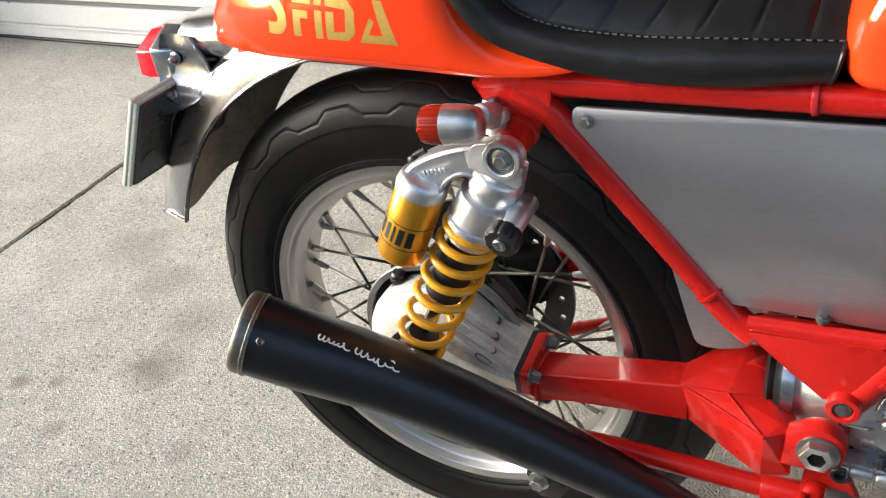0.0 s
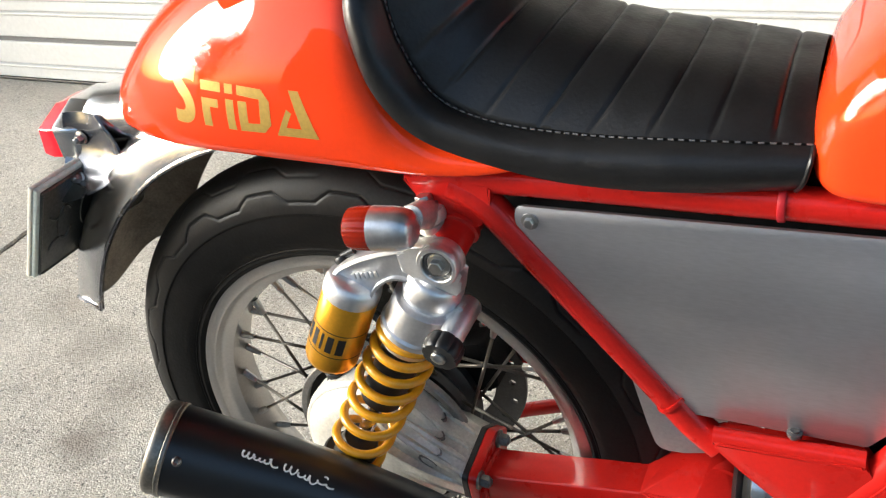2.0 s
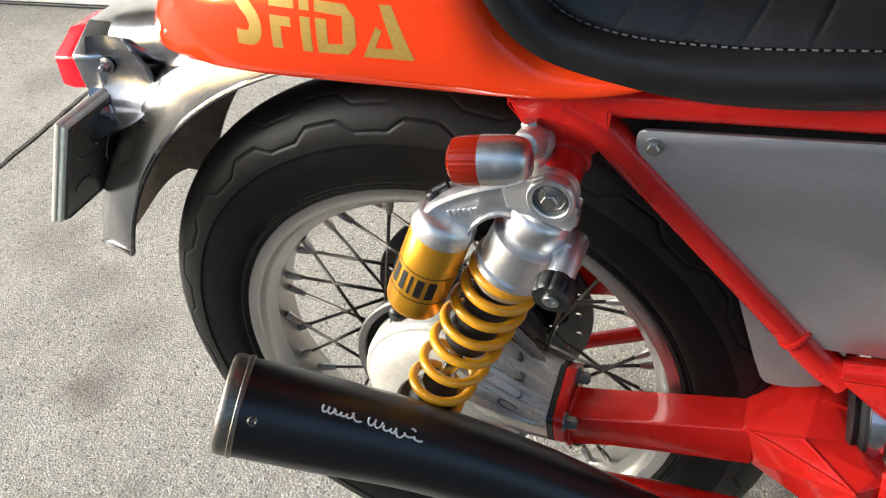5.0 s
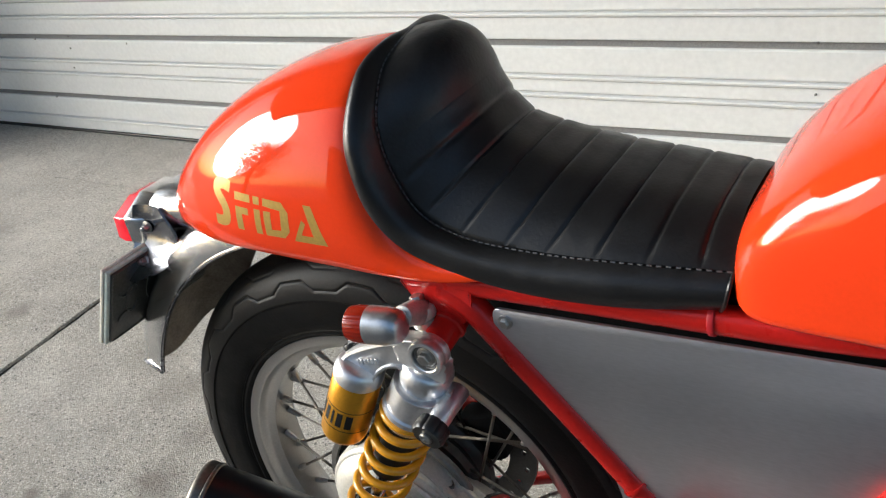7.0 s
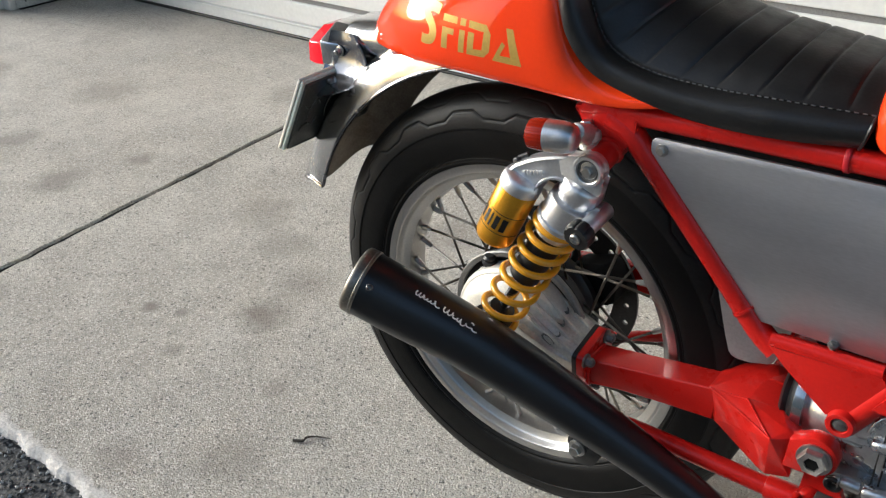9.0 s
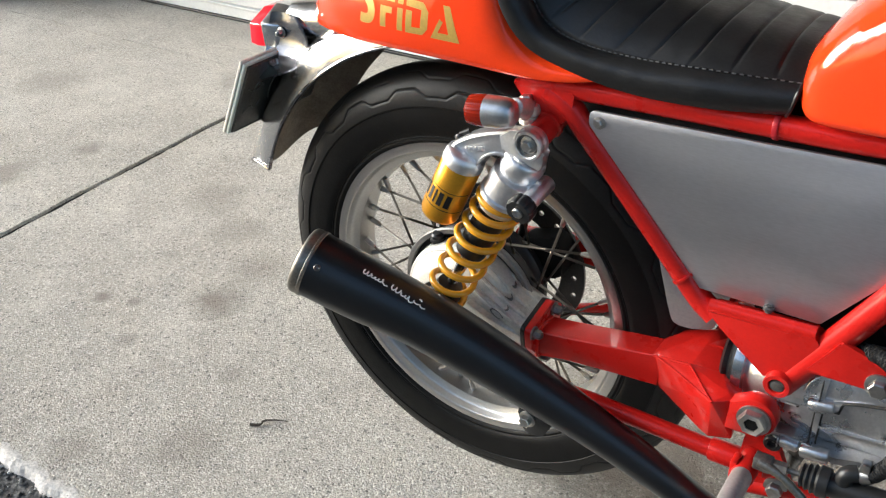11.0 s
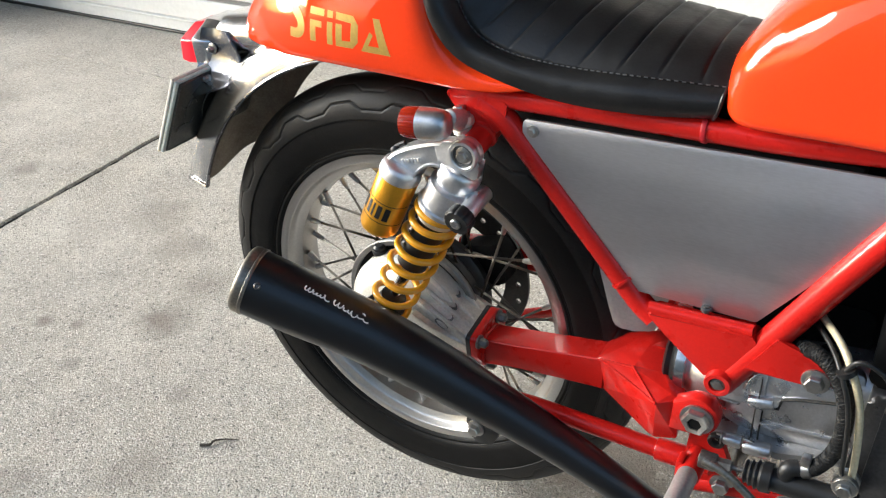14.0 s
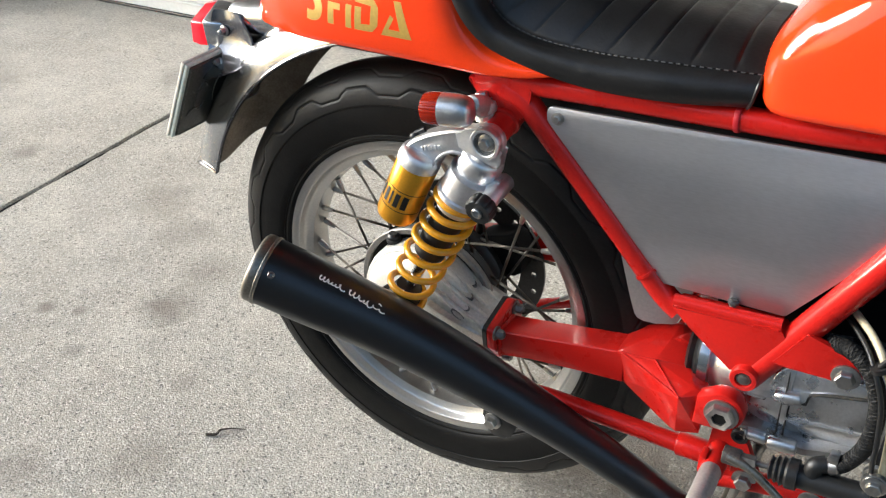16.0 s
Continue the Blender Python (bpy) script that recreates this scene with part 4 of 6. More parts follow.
sweep(m, [(0.05, 0.112, 0.268), (0.136, 0.112, 0.309), (0.204, 0.112, 0.338), (0.36, 0.112, 0.405)], 0.0090, 14)
part("far_rod", m, RED, swing)

m = bmesh.new()
sweep(m, [(0.075, -0.105, 0.326), (0.238, -0.102, 0.335), (0.400, -0.100, 0.334), (0.470, -0.100, 0.336)], [0.0115, 0.0115, 0.0115, 0.0115], 20)
rod(m, (0.405, -0.100, 0.334), (0.45, -0.100, 0.336), 0.0145, seg=20, edge=0.002)
part("torque_arm", m, RED, bike, "red tubular torque arm")

# driveshaft boot and gearbox
m = bmesh.new()
lathe(m, [(0.034, 0), (0.040, 0.004), (0.037, 0.009), (0.042, 0.013), (0.043, 0.020)], (0.396, -0.052, 0.440), (1, 0, 0.05), 40)
boot = part("shaft_boot", m, BLACK, bike, "black rubber driveshaft boot with a steel band")
m = bmesh.new()
lathe(m, [(0.0440, 0), (0.0460, 0.001), (0.0465, 0.006), (0.0460, 0.012), (0.0440, 0.013)], (0.412, -0.052, 0.4408), (1, 0, 0.05), 40)
part("band", m, CHROME, boot, "steel band")
m = bmesh.new()
S = []
for x, cy, cz, ry, rz, e in ((0.424, -0.050, 0.4400, 0.040, 0.040, 1.0), (0.436, -0.050, 0.4405, 0.044, 0.043, 1.0), (0.452, -0.048, 0.4420, 0.050, 0.048, 0.95), (0.470, -0.046, 0.4460, 0.055, 0.055, 0.85), (0.490, -0.044, 0.4500, 0.060, 0.062, 0.72),
                             (0.5085, -0.044, 0.4510, 0.0615, 0.063, 0.70), (0.5090, -0.044, 0.4510, 0.0645, 0.066, 0.70), (0.5145, -0.044, 0.4510, 0.0645, 0.066, 0.70), (0.5150, -0.044, 0.4510, 0.0615, 0.063, 0.70),
                             (0.560, -0.044, 0.4560, 0.0630, 0.064, 0.70), (0.604, -0.044, 0.4600, 0.0640, 0.066, 0.70), (0.640, -0.044, 0.4600, 0.0640, 0.066, 0.70)):
    ring = []
    for k in range(56):
        a = 2 * math.pi * k / 56
        c, q = math.cos(a), math.sin(a)
        ring.append((x, cy + ry * math.copysign(abs(c) ** e, c), cz + rz * math.copysign(abs(q) ** e, q)))
    S.append(ring)
loft(m, S)
gear = part("gearbox", m, CAST, bike, "stained cast aluminium gearbox", smooth=35)
m = bmesh.new()
plate(m, rounded([(0.455, 0.4400), (0.4900, 0.4480), (0.4920, 0.4540), (0.508, 0.4570), (0.530, 0.4580), (0.5315, 0.4715), (0.546, 0.4775), (0.606, 0.4925), (0.606, 0.520), (0.500, 0.510), (0.470, 0.482)], [0.003, 0.002, 0.002, 0.003, 0.005, 0.004, 0.01, 0.003, 0.01, 0.01, 0.01]), -0.1125, -0.070, 0.0025)
for v in m.verts:
    if v.co.y < -0.10:
        v.co.y += max(0.0, v.co.z - 0.462) * 0.34 + max(0.0, 0.495 - v.co.x) * 0.25
part("upper_cover", m, CAST, gear, smooth=30)
m = bmesh.new()
sweep(m, [(0.470, -0.1020, 0.4420), (0.4900, -0.1075, 0.4470), (0.4920, -0.1085, 0.4530), (0.508, -0.1085, 0.4560), (0.531, -0.1085, 0.4570), (0.533, -0.1085, 0.4705), (0.547, -0.1085, 0.4765), (0.604, -0.1085, 0.4915)], 0.0018, 8)
part("joint_line", m, GRIME, gear, "dark oily joint line")
m = bmesh.new()
for x in (0.5082, 0.5153):
    sweep(m, [(x, -0.1060, 0.446), (x, -0.1062, 0.430), (x, -0.1055, 0.412), (x, -0.1020, 0.400)], 0.0011, 6)
part("joint_line", m, GRIME, gear, "dark oily joint line")
m = bmesh.new()
plate(m, rounded([(0.462, 0.391), (0.495, 0.396), (0.537, 0.388), (0.604, 0.408), (0.604, 0.416), (0.537, 0.397), (0.493, 0.405), (0.462, 0.401)], 0.003), -0.1095, -0.06, 0.002)
part("sump_flange", m, CAST, gear)
m = bmesh.new()
sweep(m, smooth_path([(0.494, -0.1090, 0.470), (0.499, -0.1050, 0.484), (0.512, -0.1015, 0.4935), (0.545, -0.1005, 0.4965), (0.604, -0.1005, 0.4990)], 5), 0.0026, 10)
part("casting_rib", m, CAST, gear)
m = bmesh.new()
sweep(m, [(0.5095, -0.1030, 0.4880), (0.5100, -0.1090, 0.4720), (0.5105, -0.1130, 0.4585)], 0.0010, 6)
part("joint_line", m, GRIME, gear, "dark oily joint line")
for p0, p1, r in (((0.480, -0.109, 0.394), (0.501, -0.109, 0.394), 0.0072), ((0.503, -0.109, 0.3925), (0.533, -0.109, 0.3955), 0.0090), ((0.500, -0.108, 0.4565), (0.526, -0.108, 0.4620), 0.0075)):
    m = bmesh.new()
    rod(m, p0, p1, r, seg=20, edge=0.0025)
    part("bolt_boss", m, CAST, gear)
m = bmesh.new()
rod(m, (0.515, -0.1060, 0.4290), (0.604, -0.1075, 0.4420), 0.0022, seg=8)
part("casting_rib", m, CAST, gear)
m = bmesh.new()
hexbolt(m, (0.480, -0.109, 0.394), (-1, 0, 0), 0.0060, 0.006)
part("case_bolt", m, STEEL, gear)
m = bmesh.new()
plate(m, rounded([(0.604, 0.352), (0.80, 0.352), (0.80, 0.520), (0.612, 0.522)], [0.01, 0.01, 0.01, 0.016]), -0.118, 0.118, 0.008)
plate(m, rounded([(0.622, 0.362), (0.79, 0.362), (0.79, 0.518), (0.628, 0.516)], 0.012), -0.124, -0.110, 0.005)
# unseen lower case, added to keep light out from under the machine
plate(m, rounded([(0.64, 0.200), (0.92, 0.200), (0.92, 0.360), (0.62, 0.360)], 0.02), -0.110, 0.110, 0.008)
part("engine_block", m, ENGINECAST, bike, "grey cast engine block behind the hoses")

# ---- frame ----
frame_set = bmesh.new()
sweep(frame_set, smooth_path([(0.135, -0.090, 0.744), (0.22, -0.089, 0.746), (0.31, -0.088, 0.7475), (0.41, -0.088, 0.7495), (0.53, -0.087, 0.7530), (0.72, -0.080, 0.769), (0.95, -0.05, 0.80)], 4), 0.0127, 20)
rails = part("top_rail", frame_set, RED, bike, "red tubular frame rail")
copy_me = rails.data
far = new("top_rail", copy_me)
far.parent = bike
far.matrix_basis = Matrix.Diagonal((1, -1, 1, 1))
tagged(far, "red tubular frame rail")
m = bmesh.new()
rod(m, (0.4110, -0.0880, 0.7495), (0.4165, -0.0880, 0.7497), 0.0143, seg=24, edge=0.001)
part("rail_clip", m, material("red_tape", (0.50, 0.012, 0.02), 0.5, grain=0.05), rails, "crimson band")
m = bmesh.new()
sweep(m, smooth_path([(0.165, -0.091, 0.738), (0.192, -0.091, 0.724), (0.214, -0.091, 0.700), (0.27, -0.091, 0.638), (0.328, -0.091, 0.573), (0.362, -0.092, 0.535), (0.385, -0.095, 0.519)], 4), 0.0135, 20)
down = part("rear_down_tube", m, RED, bike, "red tubular frame tube")
o = new("rear_down_tube", down.data)
o.parent = bike
o.matrix_basis = Matrix.Diagonal((1, -1, 1, 1))
m = bmesh.new()
lathe(m, [(0.0148, -0.002), (0.0152, 0), (0.0148, 0.002)], (0.344, -0.0915, 0.555), (0.66, 0, -0.75), 20)
part("weld_bead", m, RED, down)
m = bmesh.new()
sweep(m, [(0.467, -0.100, 0.462), (0.496, -0.100, 0.512), (0.568, -0.099, 0.636), (0.640, -0.095, 0.757), (0.665, -0.09, 0.80)], 0.0150, 20)
fdown = part("front_down_tube", m, RED, bike, "red tubular frame tube")
o = new("front_down_tube", fdown.data)
o.parent = bike
o.matrix_basis = Matrix.Diagonal((1, -1, 1, 1))
m = bmesh.new()
plate(m, rounded([(0.376, 0.536), (0.492, 0.542), (0.499, 0.533), (0.499, 0.513), (0.478, 0.478), (0.452, 0.472), (0.402, 0.512)], [0.004, 0.004, 0.006, 0.012, 0.01, 0.006, 0.004]), -0.112, -0.086, 0.003)
gus = part("gusset", m, RED, bike, "red boxed frame gusset", smooth=30)
m = bmesh.new()
rod(m, (0.380, -0.104, 0.537), (0.492, -0.104, 0.543), 0.0075, seg=16)
part("gusset_edge", m, RED, gus)
m = bmesh.new()
lathe(m, [(0.0085, -0.03), (0.0138, -0.03), (0.0148, -0.0285), (0.0148, 0.008), (0.0138, 0.0095), (0.0092, 0.0095), (0.0085, 0.0085)], (0.467, -0.112, 0.473), (0, -1, 0), 40, closed=True)
part("pivot_boss", m, RED, gus)
m = bmesh.new()
lathe(m, [(0.0086, 0.0), (0.0086, 0.004), (0.0072, 0.006)], (0.467, -0.114, 0.473), (0, -1, 0), 24)
hexbolt(m, (0.467, -0.118, 0.473), (0, -1, 0), 0.006, 0.003, False)
part("pivot_bolt", m, DARKSTEEL, gus, "dark bolt")
m = bmesh.new()
plate(m, rounded([(0.490, 0.502), (0.518, 0.550), (0.565, 0.535), (0.577, 0.520), (0.572, 0.504), (0.552, 0.504)], [0.002, 0.002, 0.012, 0.012, 0.012, 0.01]), -0.1165, -0.1095, 0.002)
eb = part("engine_bracket", m, RED, bike, "red engine mounting bracket", smooth=30)
m = bmesh.new()
hexbolt(m, (0.561, -0.1165, 0.5135), (0, -1, 0), 0.0098, 0.009)
part("bracket_bolt", m, STEEL, eb, "large steel bolt")
m = bmesh.new()
plate(m, rounded([(0.444, 0.402), (0.470, 0.405), (0.500, 0.335), (0.510, 0.318), (0.44, 0.300), (0.440, 0.345)], 0.004), -0.108, -0.098, 0.002)
lb = part("lower_bracket", m, RED, bike, "red lower frame bracket", smooth=30)
m = bmesh.new()
sweep(m, [(0.442, -0.100, 0.302), (0.50, -0.100, 0.318), (0.56, -0.100, 0.330), (0.76, -0.100, 0.345)], 0.0125, 18)
part("lower_rail", m, RED, bike, "red tubular lower frame rail")
m = bmesh.new()
lathe(m, [(0.0095, 0), (0.0100, 0.002), (0.0100, 0.006), (0.0085, 0.0075), (0.0055, 0.0075), (0.0050, 0.004)], (0.474, -0.108, 0.388), (0, -1, 0), 20)
part("rubber_bush", m, BLACK, lb, "black rubber bush")
for x, y, z in ((0.487, -0.108, 0.322), (0.560, -0.113, 0.330)):
    m = bmesh.new()
    hexbolt(m, (x, y, z), (0, -1, 0), 0.0095, 0.009)
    part("bracket_bolt", m, STEEL, lb)
# upper shock mount
m = bmesh.new()
plate(m, rounded([(0.125, 0.746), (0.203, 0.744), (0.200, 0.722), (0.190, 0.705), (0.166, 0.700), (0.138, 0.728)], [0.002, 0.002, 0.01, 0.012, 0.014, 0.01]), -0.102, -0.088, 0.003)
sm = part("shock_mount_gusset", m, RED, bike, "red shock mount gusset", smooth=30)
m = bmesh.new()
lathe(m, [(0.0165, -0.01), (0.0160, 0.010), (0.0155, 0.010), (0.0176, 0.011), (0.0176, 0.0145), (0.0152, 0.016), (0.0148, 0.038), (0.0130, 0.040), (0.0110, 0.044)], (0.1715, -0.0860, 0.7045), (-0.0035, -0.039, -0.0140), 32)
part("mount_boss", m, RED, sm)

# battery box and inner fender inside the frame
m = bmesh.new()
box(m, (0.300, -0.052, 0.530), (0.61, 0.052, 0.748), 0.01)
# added near-black fillers keep the shaded gap above the panel dark
box(m, (0.190, -0.060, 0.690), (0.310, 0.060, 0.747), 0.004)
box(m, (0.226, -0.084, 0.700), (0.560, -0.050, 0.738), 0.004)
part("battery_box", m, DARK, bike, "black battery box and added dark fillers behind the side panel")
m = bmesh.new()
box(m, (0.14, -0.075, 0.742), (0.46, 0.075, 0.764), 0.004)
part("seat_base", m, DARK, bike, "black seat base")
m = bmesh.new()
plate(m, rounded([(0.283, 0.60), (0.298, 0.5550), (0.3165, 0.4900), (0.326, 0.4620), (0.350, 0.4640), (0.375, 0.472), (0.390, 0.53), (0.38, 0.60)], [0.004, 0.03, 0.03, 0.012, 0.02, 0.01, 0.006, 0.006]), -0.0595, -0.0565, 0.001)
part("inner_fender", m, material("dull_grey_plate", (0.36, 0.35, 0.35), 0.55, metal=0.5, grain=0.08, blotch=0.3, blotch_scale=15), bike, "grey metal inner fender plate")
m = bmesh.new()
plate(m, rounded([(0.415, 0.43), (0.60, 0.50), (0.60, 0.57), (0.415, 0.57)], 0.01), -0.055, 0.06, 0.004)
# near-black extension puts the shade above the engine into colour
plate(m, rounded([(0.606, 0.524), (0.95, 0.524), (0.95, 0.66), (0.606, 0.66)], 0.01), -0.112, 0.06, 0.004)
part("airbox", m, DARK, bike, "black box above the gearbox, extended to darken the shaded engine top")

# side panel
m = bmesh.new()
plate(m, rounded([(0.2225, 0.7355), (0.5835, 0.7455), (0.600, 0.728), (0.597, 0.696), (0.4945, 0.5580), (0.3620, 0.5570), (0.2225, 0.7190)], [0.011, 0.006, 0.01, 0.008, 0.004, 0.004, 0.011]), -0.1105, -0.1075, 0.0007)
for v in m.verts:
    v.co += Vector((-0.003, 0.0125, -0.0075))
side = part("side_panel", m, PANEL, bike, "bare brushed aluminium side panel", smooth=30)
for x, z in ((0.2320, 0.7155),):
    m = bmesh.new()
    lathe(m, [(0.0070, 0), (0.0070, 0.0013), (0.005, 0.0018)], (x, -0.0980, z), (0, -1, 0), 24)
    hexbolt(m, (x, -0.0995, z), (0, -1, 0), 0.0045, 0.004, False)
    part("screw", m, STEEL, side, "zinc screw")
m = bmesh.new()
rod(m, (0.440, -0.1, 0.536), (0.440, -0.1, 0.556), 0.0035, seg=10)
lathe(m, [(0.006, 0), (0.006, 0.003), (0.004, 0.004)], (0.440, -0.1, 0.5505), (0, 0, 1), 12)
part("stud", m, DARKSTEEL, side)

# ---- tail cowl ----
W = [(-0.222, 0.030), (-0.205, 0.060), (-0.17, 0.084), (-0.12, 0.106), (-0.06, 0.120), (0.0, 0.1255), (0.07, 0.1265), (0.14, 0.1250), (0.22, 0.117), (0.31, 0.106)]
ZT = [(-0.222, 0.772), (-0.205, 0.795), (-0.17, 0.832), (-0.12, 0.871), (-0.06, 0.9035), (0.0, 0.926), (0.05, 0.9365), (0.088, 0.938), (0.10, 0.925), (0.115, 0.885), (0.13, 0.84), (0.16, 0.80), (0.22, 0.788), (0.31, 0.788)]
ZB = [(-0.222, 0.747), (-0.205, 0.750), (-0.17, 0.753), (-0.10, 0.757), (-0.05, 0.7595), (0.0, 0.7605), (0.08, 0.7595), (0.155, 0.7575), (0.20, 0.760), (0.24, 0.768), (0.28, 0.777), (0.31, 0.780)]
m = bmesh.new()
rows = []
xs = [-0.228, -0.226, -0.222, -0.215, -0.205] + [-0.19 + 0.00625 * k for k in range(73)]
for x in xs:
    xc = max(x, -0.222)
    w, zt, zb = lerp_table(W, xc), lerp_table(ZT, xc), lerp_table(ZB, xc)
    if x < -0.222:
        f = {-0.226: 0.75, -0.228: 0.35}[x]
        zm = (zt + zb) / 2
        w, zt, zb = w * f, zm + (zt - zm) * f, zm + (zb - zm) * f
    row = []
    n = 96
    for k in range(n + 1):
        a = math.pi * k / n
        c, s = math.cos(a), math.sin(a)
        y = -w * math.copysign(abs(c) ** 0.80, c)
        z = zb + (zt - zb) * abs(s) ** 0.92
        tuck = 1 - 0.05 * max(0.0, 1 - (z - zb) / 0.04) ** 2
        row.append((x, y * tuck, z))
    # rolled-in lower lip
    row = [(x, row[0][1] * 0.86, zb + 0.004), (x, row[0][1] * 0.955, zb - 0.002)] + row + [(x, row[-1][1] * 0.955, zb - 0.002), (x, row[-1][1] * 0.86, zb + 0.004)]
    rows.append(row)
vv = grid_faces(m, rows)
m.faces.new(vv[0])
cowl = part("tail_cowl", m, ORANGE, bike, "glossy orange fibreglass tail cowl with gold lettering shapes", smooth=60)


def cowl_y(x, z):
    """The near side of the cowl at x and height z, as a depth y."""
    w, zt, zb = lerp_table(W, x), lerp_table(ZT, x), lerp_table(ZB, x)
    s = min(1.0, max(0.0, (z - zb) / (zt - zb))) ** (1 / 0.92)
    return -w * math.sqrt(max(0.0, 1 - s * s)) ** 0.80 * (1 - 0.05 * max(0.0, 1 - (z - zb) / 0.04) ** 2)


def decal(name, outline, surf, mat, parent, lift=0.0002, cell=0.004):
    """A thin decal that follows a surface: the outline, in (x, z), is cut into cells and laid on surf(x, z)."""
    b = bmesh.new()
    b.faces.new([b.verts.new((x, 0, z)) for x, z in outline])
    lo = [min(p[i] for p in outline) for i in (0, 1)]
    hi = [max(p[i] for p in outline) for i in (0, 1)]
    for axis in (0, 1):
        v = lo[axis] + cell
        while v < hi[axis]:
            co = (v, 0, 0) if axis == 0 else (0, 0, v)
            no = (1, 0, 0) if axis == 0 else (0, 0, 1)
            bmesh.ops.bisect_plane(b, geom=b.verts[:] + b.edges[:] + b.faces[:], plane_co=co, plane_no=no)
            v += cell
    for v in b.verts:
        v.co.y = surf(v.co.x, v.co.z) - lift
    return part(name, b, mat, parent)


# gold shapes on the flank, slanted like a speed mark
BASE0, BASE1 = Vector((-0.081, 0.7860)), Vector((0.071, 0.7838))


def mark(u, v):
    """u along the mark (0 to 1), v its height (0 to 1)."""
    p = BASE0.lerp(BASE1, u)
    return (p.x + 0.002 * v, p.y + v * (0.040 - 0.002 * u))


def stroke(line, half):
    """The outline of a stroke of even width along a smooth line on the mark."""
    c = [Vector((p.x, p.z)) for p in smooth_path([(mark(u, v)[0], 0, mark(u, v)[1]) for u, v in line], 4)]
    one, two = [], []
    for k, p in enumerate(c):
        d = (c[min(k + 1, len(c) - 1)] - c[max(k - 1, 0)]).normalized()
        n = Vector((-d.y, d.x)) * half
        one.append(tuple(p + n))
        two.append(tuple(p - n))
    return one + two[::-1]


shapes = [
    [(0.24, 0.98), (0.385, 0.98), (0.385, 0.78), (0.24, 0.78)],
    [(0.24, 0.62), (0.36, 0.62), (0.36, 0.44), (0.30, 0.44), (0.30, 0.0), (0.24, 0.0)],
    [(0.415, 0.98), (0.47, 0.98), (0.47, 0.78), (0.415, 0.78)],
    [(0.415, 0.66), (0.47, 0.66), (0.47, 0.0), (0.415, 0.0)],
    [(0.50, 0.98), (0.66, 0.96), (0.71, 0.72), (0.71, 0.22), (0.66, 0.02), (0.50, 0.0), (0.50, 0.66), (0.56, 0.66), (0.56, 0.20), (0.64, 0.22), (0.645, 0.74), (0.50, 0.78)],
    [(0.835, 1.0), (0.895, 1.0), (1.0, 0.0), (0.74, 0.0), (0.815, 0.60), (0.845, 0.52), (0.805, 0.2), (0.90, 0.2)],
]
for s in [stroke([(0.195, 1.041), (0.150, 1.076), (0.098, 1.076), (0.058, 1.010), (0.050, 0.880), (0.078, 0.741), (0.120, 0.584), (0.142, 0.410), (0.138, 0.236), (0.108, 0.127), (0.060, 0.101), (0.018, 0.114)], 0.0058)]:
    decal("gold_shape", s, cowl_y, GOLD, cowl)
for s in shapes:
    decal("gold_shape", [mark(u, v) for u, v in s], cowl_y, GOLD, cowl)

# ---- seat ----
O = [(0.421, -0.098, 0.765), (0.347, -0.112, 0.762), (0.276, -0.119, 0.764), (0.217, -0.1245, 0.775), (0.158, -0.1275, 0.795), (0.123, -0.1275, 0.83), (0.105, -0.119, 0.872), (0.099, -0.101, 0.902),
     (0.099, -0.075, 0.930), (0.103, -0.040, 0.9430), (0.105, 0.0, 0.9455)]
ST = [(0.429, -0.093, 0.796), (0.349, -0.103, 0.797), (0.276, -0.1055, 0.7962), (0.210, -0.1060, 0.8018), (0.166, -0.1035, 0.8185), (0.1418, -0.1014, 0.8548), (0.1310, -0.0962, 0.8893), (0.1260, -0.0822, 0.9142),
      (0.1210, -0.0580, 0.9350), (0.1215, -0.0270, 0.9475), (0.121, 0.0, 0.9520)]
CL = [(0.425, 0, 0.823), (0.362, 0, 0.831), (0.304, 0, 0.840), (0.246, 0, 0.853), (0.2115, 0, 0.866), (0.1925, 0, 0.893), (0.183, 0, 0.923), (0.172, 0, 0.943), (0.156, 0, 0.9530), (0.138, 0, 0.9545), (0.122, 0, 0.9525)]
PLEATS = (0.405, 0.364, 0.323, 0.282, 0.244, 0.203, 0.1686, 0.1475)
o_, s_, c_ = smooth_path(O, 44), smooth_path(ST, 44), smooth_path(CL, 44)
m = bmesh.new()
rows = []
last_out = Vector((0, -1, 0))
